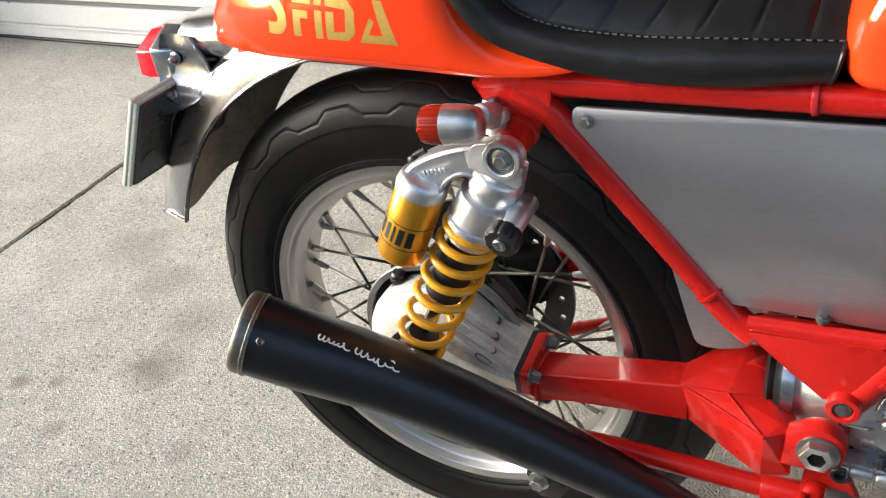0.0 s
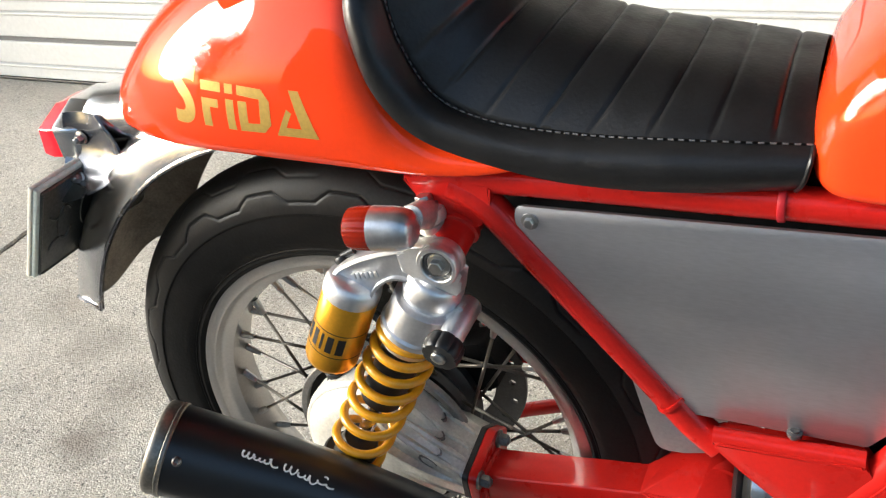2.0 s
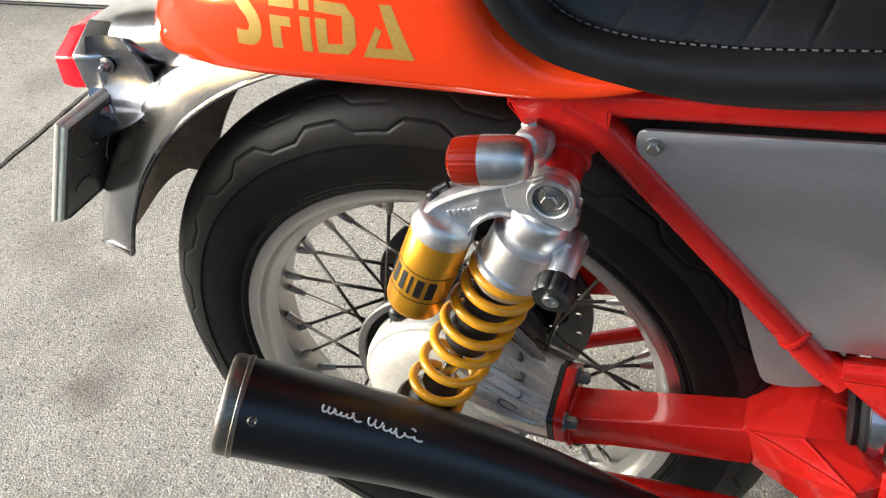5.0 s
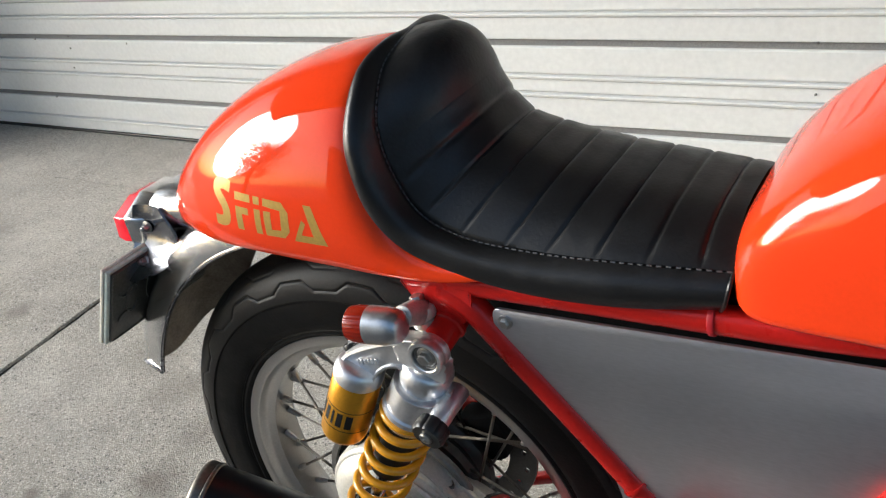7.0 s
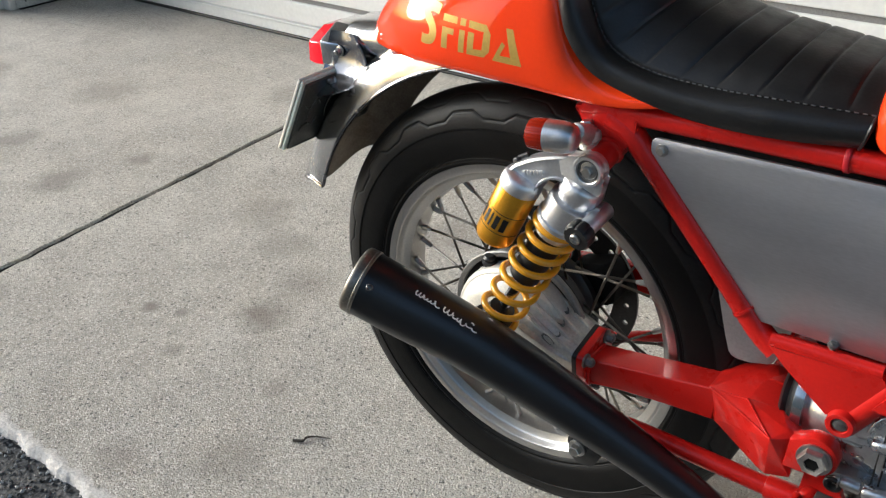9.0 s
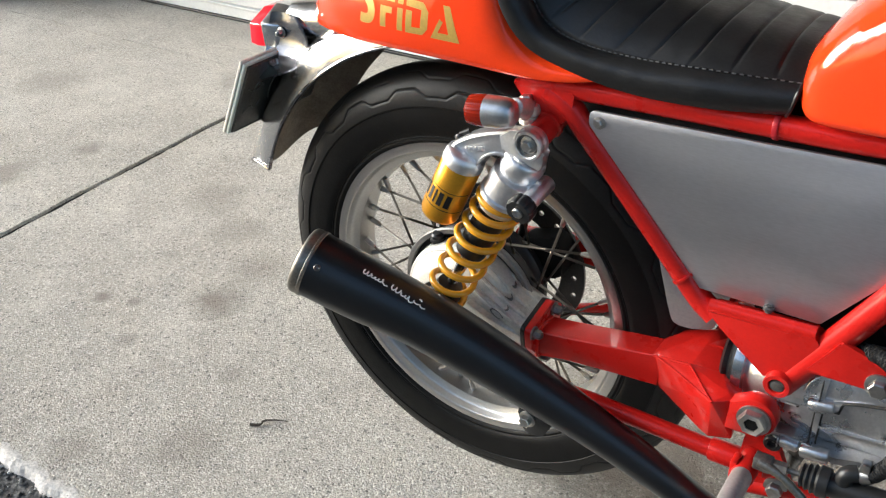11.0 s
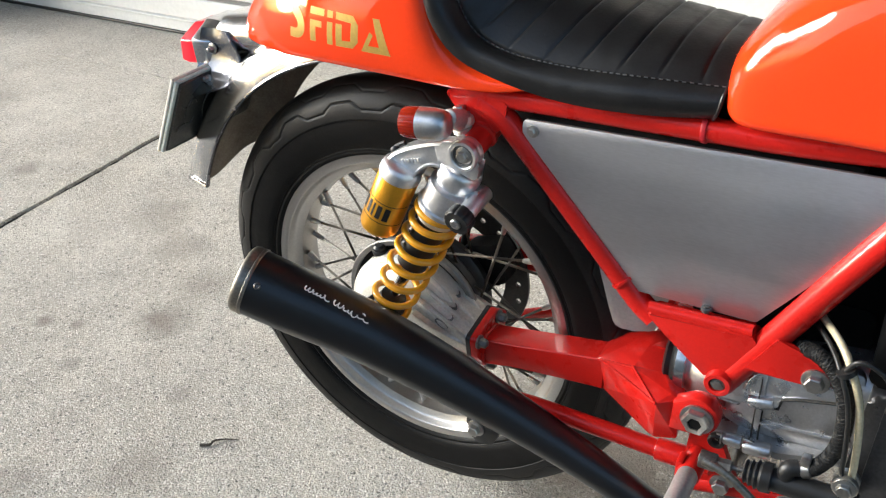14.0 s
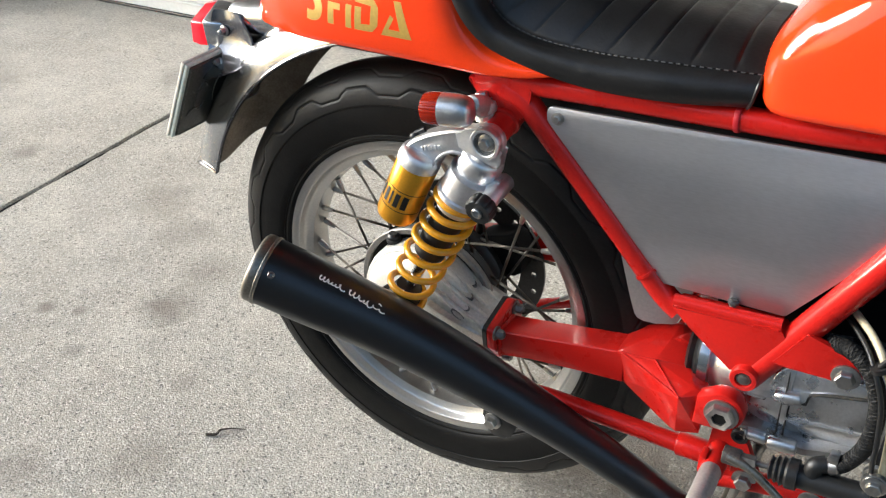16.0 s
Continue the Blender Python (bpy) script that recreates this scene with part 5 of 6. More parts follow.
for i in range(len(o_)):
    a, b, c = o_[i], s_[i], c_[i]
    up = (b - a)
    tang = (o_[min(i + 1, len(o_) - 1)] - o_[max(i - 1, 0)]).normalized()
    out = up.cross(tang)
    out.normalize()
    if out.dot(last_out) < 0:
        out = -out
    last_out = out
    half = []
    half.append(a + Vector((0, 0.014, 0)) * min(1.0, (len(o_) - 1 - i) / 120) + (b - a) * 0.04)
    f = i / (len(o_) - 1)
    proud = Vector((-0.25, a.y / 0.127, max(0.0, a.z - 0.76) / 0.17)).normalized()
    rise = min(1.0, max(0.0, (a.z - 0.79) / 0.06)) * (1 - 0.9 * f ** 3)
    for k in range(13):
        t = k / 12
        bulge = math.sin(math.pi * t) ** 0.8 * 0.0105 * (1 - 0.9 * f ** 2.5)
        crest = math.sin(math.pi * t ** 0.88) ** 0.9 * 0.0095 * rise
        half.append(a.lerp(b, t) + out * bulge * (1 - 0.3 * rise) + proud * crest + Vector((0.0050, 0, 0)) * rise * (1 - t))
    half.append(b + (c - b) * 0.008 - out * 0.0016 - Vector((0, 0, 0.0014)))
    dip = 0.0
    for q in PLEATS:
        d = b.x - q
        if b.z < 0.870 and i < len(o_) - 150:
            dip += math.exp(-(d / 0.0019) ** 2) * 0.0020 - math.exp(-((abs(d) - 0.010) / 0.008) ** 2) * 0.0003
    ct = (c_[min(i + 1, len(c_) - 1)] - c_[max(i - 1, 0)]).normalized()
    n = Vector((0, 1, 0)).cross(ct)
    n = n if n.z + n.x > 0 else -n
    for k in range(1, 29):
        t = (k / 28) ** 1.3
        g = 1 - (1 - t) ** (3.0 - 0.75 * min(1.0, max(0.0, (b.z - 0.80) / 0.07)))
        p = Vector((b.x + (c.x - b.x) * g, b.y * (1 - t), b.z + (c.z - b.z) * g))
        half.append(p - n * dip * min(1.0, t * 9))
    far_half = [Vector((p.x, -p.y, p.z)) for p in reversed(half[:-1])]
    rows.append([tuple(p) for p in half + far_half])
vv = grid_faces(m, rows)
# the front wall of the pad
m.faces.new([v for v in vv[0]])
seat = part("seat", m, VINYL, bike, "black vinyl cafe racer seat with stitched pleats and hump", smooth=50)
m = bmesh.new()
for sgn in (1,):
    acc, last = 0.0, None
    pts = [Vector((p.x, p.y * sgn, p.z)) for p in s_]
    for i in range(1, len(pts) - 1):
        acc += (pts[i] - pts[i - 1]).length
        if last is None or acc - last > 0.0056:
            last = acc
            d = (pts[i + 1] - pts[i - 1]).normalized()
            up = Vector((-0.35, -0.5 * sgn, 0.8)).normalized().lerp(Vector((0.75, -0.45, 0.45)), min(1.0, max(0.0, (pts[i].z - 0.80) / 0.05)))
            q = pts[i] + up.normalized() * 0.0013
            rod(m, q - d * 0.0019, q + d * 0.0019, 0.00072, seg=6)
part("stitching", m, THREAD, seat, "pale grey stitching")
m = bmesh.new()
sweep(m, [v + Vector((0.0005, -0.0006, 0)) for v in smooth_path([O[0], (0.4255, -0.104, 0.775), (0.4285, -0.103, 0.790), ST[0]], 4)], 0.0018, 8)
part("piping", m, VINYL, seat)

# ---- fuel tank ----
TW = [(0.427, 0.078), (0.430, 0.094), (0.436, 0.106), (0.448, 0.115), (0.48, 0.123), (0.53, 0.132), (0.60, 0.142), (0.70, 0.148), (0.82, 0.145), (0.92, 0.125), (0.99, 0.08), (1.0, 0.06)]
TT = [(0.427, 0.820), (0.430, 0.829), (0.440, 0.845), (0.455, 0.864), (0.48, 0.888), (0.53, 0.922), (0.60, 0.953), (0.70, 0.973), (0.82, 0.973), (0.92, 0.945), (0.99, 0.89), (1.0, 0.87)]
TB = [(0.427, 0.784), (0.430, 0.776), (0.436, 0.770), (0.448, 0.766), (0.48, 0.767), (0.53, 0.771), (0.60, 0.775), (0.80, 0.79), (1.0, 0.80)]
m = bmesh.new()
rows = []
for x in [0.427, 0.428, 0.430, 0.432, 0.434, 0.437, 0.440, 0.444, 0.449, 0.455, 0.462, 0.47] + [0.48 + 0.0125 * k for k in range(41)] + [0.99, 1.0]:
    w, zt, zb = lerp_table(TW, x), lerp_table(TT, x), lerp_table(TB, x)
    row = []
    for k in range(97):
        a = math.pi / 2 * (1 - math.cos(math.pi * k / 96))
        c, s = math.cos(a), math.sin(a)
        y = -w * math.copysign(abs(c) ** 0.44, c)
        z = zb + (zt - zb) * abs(s) ** 0.48
        if z < zb + 0.012:
            y *= 1 - 0.10 * (1 - (z - zb) / 0.012) ** 2
        row.append((x, y, z))
    row = [(x, -w * 0.72, zb - 0.001)] + row + [(x, w * 0.72, zb - 0.001)]
    rows.append(row)
vv = grid_faces(m, rows)
m.faces.new(vv[0])
m.faces.new(vv[-1])
part("fuel_tank", m, ORANGE, bike, "glossy orange fuel tank", smooth=60)

# ---- rear fender, tail lamp, plate ----
m = bmesh.new()
rows, inner = [], []
FCX, FCZ = 0.018, 0.370
for k in range(31):
    R0 = 0.427 - 0.006 * (k / 30) ** 2
    skirt = 0.042 + 0.020 * k / 30
    row = []
    for j in range(-14, 15):
        b = j / 14
        a = radians(100 + (165.5 - 9.0 * b * b - 100) * k / 30)
        r = R0 - skirt * (1 - max(0.0, 1 - abs(b) ** 3.4) ** 0.42)
        y = 0.082 * b
        row.append((FCX + r * math.cos(a), y, FCZ + r * math.sin(a)))
    rows.append(row)
grid_faces(m, rows)
fender = part("rear_fender", m, CHROME, bike, "polished worn metal rear fender", smooth=60)
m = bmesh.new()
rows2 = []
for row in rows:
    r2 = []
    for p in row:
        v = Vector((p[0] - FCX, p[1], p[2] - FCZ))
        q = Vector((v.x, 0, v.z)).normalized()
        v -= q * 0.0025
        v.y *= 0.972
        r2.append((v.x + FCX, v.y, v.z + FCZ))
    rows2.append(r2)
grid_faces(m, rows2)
part("fender_underside", m, DULLCHROME, fender, "dark brown underside", smooth=60)
m = bmesh.new()
for sgn in (0, -1):
    sweep(m, [Vector(r[sgn]) for r in rows], 0.0024, 8)
sweep(m, [Vector(p) for p in rows[-1]], 0.0026, 8)
part("rolled_edge", m, BRACKETSTEEL, fender)

m = bmesh.new()
S = []
for xc, hw, hh, zc in ((-0.176, 0.047, 0.032, 0.738), (-0.215, 0.0480, 0.0325, 0.736), (-0.240, 0.0490, 0.0325, 0.734), (-0.262, 0.0500, 0.0320, 0.7320), (-0.272, 0.0490, 0.0310, 0.7310)):
    ring = []
    for k in range(48):
        a = 2 * math.pi * k / 48
        c, q = math.cos(a), math.sin(a)
        ring.append((xc, hw * math.copysign(abs(c) ** 0.8, c), zc + hh * math.copysign(abs(q) ** 0.8, q)))
    S.append(ring)
loft(m, S)
lamp = part("tail_lamp", m, LAMPCHROME, bike, "chromed tail lamp housing with red lens", smooth=40)
HEX = [(-0.0600, 0.6970), (-0.0575, 0.7310), (-0.0200, 0.7490), (0.0200, 0.7490), (0.0575, 0.7310), (0.0600, 0.6970)]


def hex_ring(x, f, lean=0.0, r=0.006, drop=0.0):
    """The six-sided outline of the lamp at x, scaled by f; lean shifts its lower part along x."""
    return [(x + lean * (b - 0.725), a * f, 0.724 - drop + (b - 0.724) * f) for a, b in rounded(HEX, r, 4)]


m = bmesh.new()
loft(m, [hex_ring(-0.2680, 0.84), hex_ring(-0.2780, 0.86), hex_ring(-0.2860, 0.95, -0.10), hex_ring(-0.2910, 1.00, -0.10), hex_ring(-0.3080, 1.04, -0.16), hex_ring(-0.3100, 1.02, -0.16)])
part("bezel", m, LAMPCHROME, lamp, "polished six-sided bezel", smooth=30)
m = bmesh.new()
loft(m, [hex_ring(-0.3085, 0.92, -0.16, drop=0.002), hex_ring(-0.3120, 0.945, -0.16, drop=0.003), hex_ring(-0.3290, 0.93, -0.08, 0.004, 0.005), hex_ring(-0.3420, 0.87, 0.0, 0.004, 0.006), hex_ring(-0.3450, 0.78, 0.0, 0.004, 0.006)])
part("lens", m, REDLENS, lamp, "bright red faceted lens", smooth=25)
TAB = [(0.7480, -0.2930, -0.2500, 0.0505), (0.7350, -0.2960, -0.2380, 0.0535), (0.7200, -0.2990, -0.2290, 0.0545), (0.7050, -0.3010, -0.2250, 0.0580), (0.6950, -0.3010, -0.2270, 0.0640), (0.6850, -0.3010, -0.2340, 0.0725), (0.6770, -0.3015, -0.2480, 0.0820), (0.6700, -0.3025, -0.2690, 0.0905), (0.6650, -0.3000, -0.2860, 0.0945)]
for sgn in (-1, 1):
    m = bmesh.new()
    S = []
    for k in range(33):
        z = 0.7480 - 0.0830 * k / 32
        x0, x1, y = [lerp_table([(-r[0], r[j]) for r in TAB], -z) for j in (1, 2, 3)]
        ring = []
        for a in range(13):
            f = a / 12
            dish = 0.0035 * math.sin(math.pi * f) * (1 if z > 0.69 else 0.4)
            ring.append((x0 + (x1 - x0) * f, sgn * (y - dish + 0.0022 * (1 if a in (0, 12) else 0)), z))
        ring += [(p[0], p[1] - sgn * 0.0028, p[2] - 0.0008) for p in reversed(ring)]
        S.append(ring)
    loft(m, S)
    part("bracket", m, BRACKETSTEEL, lamp, "polished plate bracket", smooth=45)
for p, r, d in (((-0.2780, -0.0525, 0.7210), 0.0052, (0, -1, 0)), ((-0.2790, -0.0720, 0.6825), 0.0052, (0, -1, 0.6))):
    m = bmesh.new()
    hexbolt(m, p, d, r, 0.006)
    lathe(m, [(0.0032, 0.0), (0.0032, 0.010), (0.0022, 0.011)], p, d, 12)
    part("bracket_screw", m, STEEL, lamp)
TILT = Euler((0, radians(27.4), 0)).to_matrix().to_4x4()
PM = Matrix.Translation(Vector((-0.2886, -0.1273, 0.7010)) - TILT @ Vector((-0.0135, -0.0915, 0.0))) @ TILT
m = bmesh.new()
box(m, (-0.0030, -0.0860, -0.1270), (0.0000, 0.0860, -0.0040), 0.0012, PM)
pl = part("number_plate", m, PLATEBACK, bike, "number plate seen from its dark grey back")
m = bmesh.new()
pts = [PM @ Vector((0.0, a, b)) for a, b in rounded([(-0.0850, -0.1260), (0.0850, -0.1260), (0.0850, -0.0050), (-0.0850, -0.0050)], 0.006, 4)]
sweep(m, pts + pts[:1], 0.0011, 8)
part("pressed_rim", m, PLATEBACK, pl)
m = bmesh.new()
box(m, (-0.0085, -0.0900, -0.1305), (-0.0032, 0.0900, -0.0010), 0.0015, PM)
part("plate_carrier", m, PLATEWHITE, pl, "pale green translucent backing plate")
m = bmesh.new()
box(m, (-0.0135, -0.0915, -0.1315), (-0.0088, 0.0915, 0.0), 0.0012, PM)
part("plate_face", m, PLATERIM, pl, "cream plastic plate surround")
for y, a0, a1, w, h, zc in ((-0.052, 40, 330, 0.0105, 0.024, -0.066), (-0.062, 20, 170, 0.012, 0.012, -0.096), (-0.062, 190, 330, 0.012, 0.010, -0.044), (-0.018, 90, 270, 0.010, 0.024, -0.066), (0.016, 0, 300, 0.011, 0.024, -0.066), (0.052, 60, 360, 0.011, 0.024, -0.066)):
    m = bmesh.new()
    sweep(m, [PM @ Vector((0.0003, y + w * math.cos(radians(a0 + (a1 - a0) * k / 20)), zc + h * math.sin(radians(a0 + (a1 - a0) * k / 20)))) for k in range(21)], 0.0011, 6)
    part("embossed_bar", m, PLATEBACK, pl)

# ---- turn signal ----
def signal(parent):
    d = Vector((-0.985, -0.10, -0.06)).normalized()
    p0 = Vector((0.1555, -0.150, 0.7285))
    b = bmesh.new()
    lathe(b, [(0.004, -0.004), (0.0108, -0.003), (0.0145, 0.0), (0.0165, 0.006), (0.0177, 0.013), (0.0180, 0.031)], p0, d, 40)
    body = part("turn_signal", b, SIGNALMETAL, parent, "satin aluminium bullet turn signal with red lens")
    b = bmesh.new()
    u, w = frame_of(d)
    rings = []
    for r, h in ((0.0174, 0.0312), (0.0177, 0.034), (0.0175, 0.044), (0.0163, 0.051), (0.0120, 0.0540), (0.006, 0.0550)):
        ring = []
        for i in range(112):
            a = 2 * math.pi * i / 112
            rr = r * (1 - (0.018 if i % 4 in (0, 1) and r > 0.015 else 0.0))
            ring.append(p0 + d * h + (u * math.cos(a) + w * math.sin(a)) * rr)
        rings.append(ring)
    loft(b, rings)
    part("lens", b, AMBERLENS, body, "ribbed red-orange lens", smooth=25)
    b = bmesh.new()
    rod(b, p0 + Vector((-0.006, 0.012, 0.002)), (0.1475, -0.108, 0.717), 0.0105, 0.0130, seg=20, edge=0.002)
    q0, q1 = Vector((0.1535, -0.107, 0.692)), Vector((0.1465, -0.106, 0.725))
    e = (q1 - q0).normalized()
    lathe(b, [(0.0060, 0.0), (0.0095, 0.001), (0.0095, 0.007), (0.0085, 0.008), (0.0085, 0.010), (0.0118, 0.011), (0.0122, 0.016), (0.0105, 0.0172), (0.0140, 0.0190), (0.0148, 0.024), (0.0140, 0.029), (0.0105, 0.031)], q0, e, 24)
    part("stem", b, NECKCAST, body, "grey metal stem clamp")
    for q, dd, r in ((q0 + e * 0.0315, e, 0.0072),):
        b = bmesh.new()
        hexbolt(b, q, dd, r, 0.008)
        part("stem_bolt", b, STEEL, body)


signal(bike)

# ---- rear shock ----
TOP, LOW = Vector((0.1705, -0.1190, 0.6920)), Vector((0.0400, -0.1310, 0.4390))
EYE = Vector((0.1680, -0.1140, 0.6900))          # the back of the upper eye
ax = (LOW - TOP).normalized()
m = bmesh.new()
lathe(m, [(0.0132, 0.010), (0.0170, 0.010), (0.0180, 0.012), (0.0180, 0.0180), (0.0174, 0.0188), (0.0174, 0.0195), (0.0180, 0.0203), (0.0180, 0.0270), (0.0170, 0.0284), (0.0142, 0.0284), (0.0134, 0.0276)], EYE, (0, -1, 0), 40, closed=True)
A = TOP + ax * 0.022
lathe(m, [(0.016, 0.004), (0.0225, 0.007), (0.0245, 0.0095), (0.0254, 0.013), (0.0256, 0.024), (0.0248, 0.0268), (0.0234, 0.027), (0.0234, 0.0315), (0.0258, 0.032)], A, ax, 48)
shock = part("rear_shock", m, ALU, bike, "aluminium rear shock with yellow spring", smooth=40)
m = bmesh.new()
lathe(m, [(0.0080, 0.0), (0.0133, 0.0), (0.0133, 0.0242), (0.0126, 0.0248), (0.0105, 0.0248), (0.0102, 0.0236), (0.0080, 0.0236)], EYE, (0, -1, 0), 32)
part("bush", m, DARKCAST, shock, "dull grey bush")
m = bmesh.new()
hexbolt(m, EYE + Vector((0, -0.0235, 0)), (0, -1, 0), 0.0066, 0.006)
part("eye_bolt", m, STEEL, shock, "dull bolt")
m = bmesh.new()
B = A + ax * 0.034
lathe(m, [(0.0270, 0.0), (0.0290, 0.0015), (0.0290, 0.030), (0.0312, 0.032), (0.0312, 0.037), (0.0262, 0.039), (0.0250, 0.055)], B, ax, 48)
part("upper_collar", m, ALU, shock, "silver preload collar")
m = bmesh.new()
lathe(m, [(0.0200, 0.03), (0.0200, 0.135), (0.014, 0.137), (0.0075, 0.14), (0.0075, 0.200), (0.017, 0.203), (0.0200, 0.214), (0.0215, 0.236), (0.0215, 0.246)], B, ax, 32)
part("damper_body", m, BLACK, shock, "black damper body")
m = bmesh.new()
rod(m, B + ax * 0.137, B + ax * 0.204, 0.0078, seg=20)
part("damper_rod", m, CHROME, shock, "polished damper rod")
m = bmesh.new()
u, w = frame_of(ax)
turns, n = 7.6, 300
L0, L1 = 0.034, 0.232
pts, rad = [], []
for k in range(n + 1):
    t = k / n
    a = 2 * math.pi * turns * t
    h = L0 + (L1 - L0) * (0.58 * t + 0.42 * t ** 1.7) if t > 0 else L0
    r = 0.0278 - 0.0022 * max(0.0, t - 0.55) / 0.45
    pts.append(B + ax * h + (u * math.cos(a) + w * math.sin(a)) * r)
sweep(m, pts, 0.0044, 12)
part("spring", m, SPRING, shock, "yellow coil spring")
m = bmesh.new()
lathe(m, [(0.029, 0.233), (0.031, 0.236), (0.031, 0.242), (0.020, 0.246)], B, ax, 32)
rod(m, B + ax * 0.245, B + ax * 0.275, 0.016, seg=20)
lathe(m, [(0.008, -0.014), (0.019, -0.014), (0.019, 0.014), (0.008, 0.014)], B + ax * 0.28, (0, -1, 0), 28, closed=True)
part("lower_eye", m, BLACK, shock, "black lower spring seat and eye")
# reservoir
RT, RB = Vector((0.0776, -0.1335, 0.6452)), Vector((0.0440, -0.1390, 0.5690))
rd = (RB - RT).normalized()
m = bmesh.new()
n = (RB - RT).length
lathe(m, [(0.0235, -0.002), (0.0250, 0.000), (0.0250, n - 0.014), (0.0246, n - 0.013), (0.0246, n - 0.007), (0.0230, n - 0.002), (0.0200, n), (0.008, n)], RT, rd, 48)
res = part("reservoir", m, ANODIZED, shock, "gold anodised gas reservoir with black print")
# the cast bridge from the shock head to the reservoir: a pocketed blade with raised rims
m = bmesh.new()
lathe(m, [(0.006, -0.0185), (0.018, -0.0175), (0.0235, -0.0140), (0.0252, -0.0090), (0.0256, -0.0030), (0.0252, 0.0010)], RT, rd, 48)
UP = smooth_path([(0.0610, 0, 0.6560), (0.0720, 0, 0.6720), (0.0900, 0, 0.6835), (0.1090, 0, 0.6915), (0.1300, 0, 0.6975), (0.1530, 0, 0.7005)], 6)
DN = smooth_path([(0.0985, 0, 0.6420), (0.1020, 0, 0.6470), (0.1090, 0, 0.6580), (0.1190, 0, 0.6660), (0.1300, 0, 0.6680), (0.1420, 0, 0.6640)], 6)
S = []
for k, (p, q) in enumerate(zip(UP, DN)):
    e = (p - q).normalized()
    yf = -0.1440 + 0.0075 * (k / (len(UP) - 1)) ** 1.4
    S.append([Vector((v.x, y, v.z)) for v, y in ((q, yf), (q + e * 0.0022, yf - 0.0002), (q + e * 0.0034, yf + 0.0030), (p - e * 0.0044, yf + 0.0030), (p - e * 0.0032, yf - 0.0002), (p, yf + 0.0010), (p + e * 0.0010, yf + 0.0060), (p, -0.1160), (q, -0.1160))])
loft(m, S)
bridge = part("bridge", m, ALU, shock, "polished cast bridge", smooth=50)
m = bmesh.new()
arc = [(EYE.x + 0.0178 * math.cos(radians(a)), EYE.z + 0.0178 * math.sin(radians(a))) for a in range(112, -31, -8)]
plate(m, [(0.1290, 0.6945), (0.1420, 0.7010), (0.1540, 0.7060)] + arc + [(0.1870, 0.6760), (0.1850, 0.6660), (0.1800, 0.6605), (0.1720, 0.6625), (0.1560, 0.6730), (0.1420, 0.6760), (0.1330, 0.6750)], -0.1378, -0.1245, 0.0030)
part("head_plate", m, ALU, shock, "cast aluminium head plate", smooth=35)
for k in range(6):
    m = bmesh.new()
    x = 0.0880 + 0.0044 * k
    z = 0.6640 + 0.0012 * k
    plate(m, [(x, z), (x + 0.0028, z + 0.0012), (x + 0.0014, z + 0.0068), (x - 0.0014, z + 0.0056)], -0.1420, -0.1404, 0.0002)
    part("cast_mark", m, ALU, bridge)
m = bmesh.new()
p = Vector((0.0760, -0.1310, 0.6700))
lathe(m, [(0.0066, 0), (0.0072, 0.002), (0.0072, 0.008), (0.0055, 0.0100), (0.002, 0.0100)], p, (-0.42, 0.10, 0.90), 12)
rod(m, p + Vector((-0.002, 0.0, 0.0085)), p + Vector((0.009, 0.003, 0.0145)), 0.0036, seg=10)
part("compression_knob", m, BLACK, res, "black adjuster knob")


def ring_bar(name, o, d, r, a0, a1, h0, h1, mat, parent, lift=0.0004):
    """A bar of print wrapped on a cylinder, between two angles (degrees) and two heights."""
    b = bmesh.new()
    d = Vector(d).normalized()
    u = Vector((0, -1, 0))
    u = (u - d * u.dot(d)).normalized()
    w = d.cross(u)
    k = max(2, int(abs(a1 - a0) / 6))
    rws = []
    for i in range(k + 1):
        a = radians(a0 + (a1 - a0) * i / k)
        q = u * math.cos(a) + w * math.sin(a)
        rws.append([o + q * (r + lift) + d * h for h in (h0, h1)])
    grid_faces(b, rws)
    return part(name, b, mat, parent)


for a0, a1 in ((-78, -64), (-56, -42), (-34, -22), (-14, -8), (0, 14), (22, 38)):
    ring_bar("print_bar", RT, rd, 0.0250, -a0, -a1, 0.036, 0.055, BLACKINK, res)
ring_bar("print_line", RT, rd, 0.0250, -85, 60, 0.0315, 0.0324, BLACKINK, res)
ring_bar("print_line", RT, rd, 0.0250, -85, 60, 0.0590, 0.0599, BLACKINK, res)
# preload adjuster beside the collar
m = bmesh.new()
p = Vector((0.1770, -0.122, 0.6290))
rod(m, Vector((0.1775, -0.107, 0.6340)), Vector((0.1735, -0.152, 0.6230)), 0.0108, seg=24, edge=0.003)
box(m, (0.1735, -0.128, 0.6385), (0.1790, -0.119, 0.6430), 0.0012)
rod(m, B + ax * 0.018, p, 0.013, seg=20)
part("preload_adjuster", m, ALU, shock, "silver preload adjuster barrel")
KN = Vector((0.173, -0.167, 0.621))
m = bmesh.new()
kd = Vector((-0.05, -0.97, -0.22)).normalized()
u, w = frame_of(kd)
rings = []
for r, h in ((0.010, -0.016), (0.0158, -0.015), (0.0168, -0.012), (0.0168, -0.002), (0.0150, 0.001), (0.008, 0.0012)):
    ring = []
    for i in range(48):
        a = 2 * math.pi * i / 48
        rr = r * (1 - 0.09 * max(0.0, math.cos(8 * a)) ** 4 * (1 if r > 0.0145 else 0))
        ring.append(KN + kd * h + (u * math.cos(a) + w * math.sin(a)) * rr)
    rings.append(ring)
loft(m, rings)
knob = part("knob", m, BLACK, shock, "black fluted adjuster knob")
m = bmesh.new()
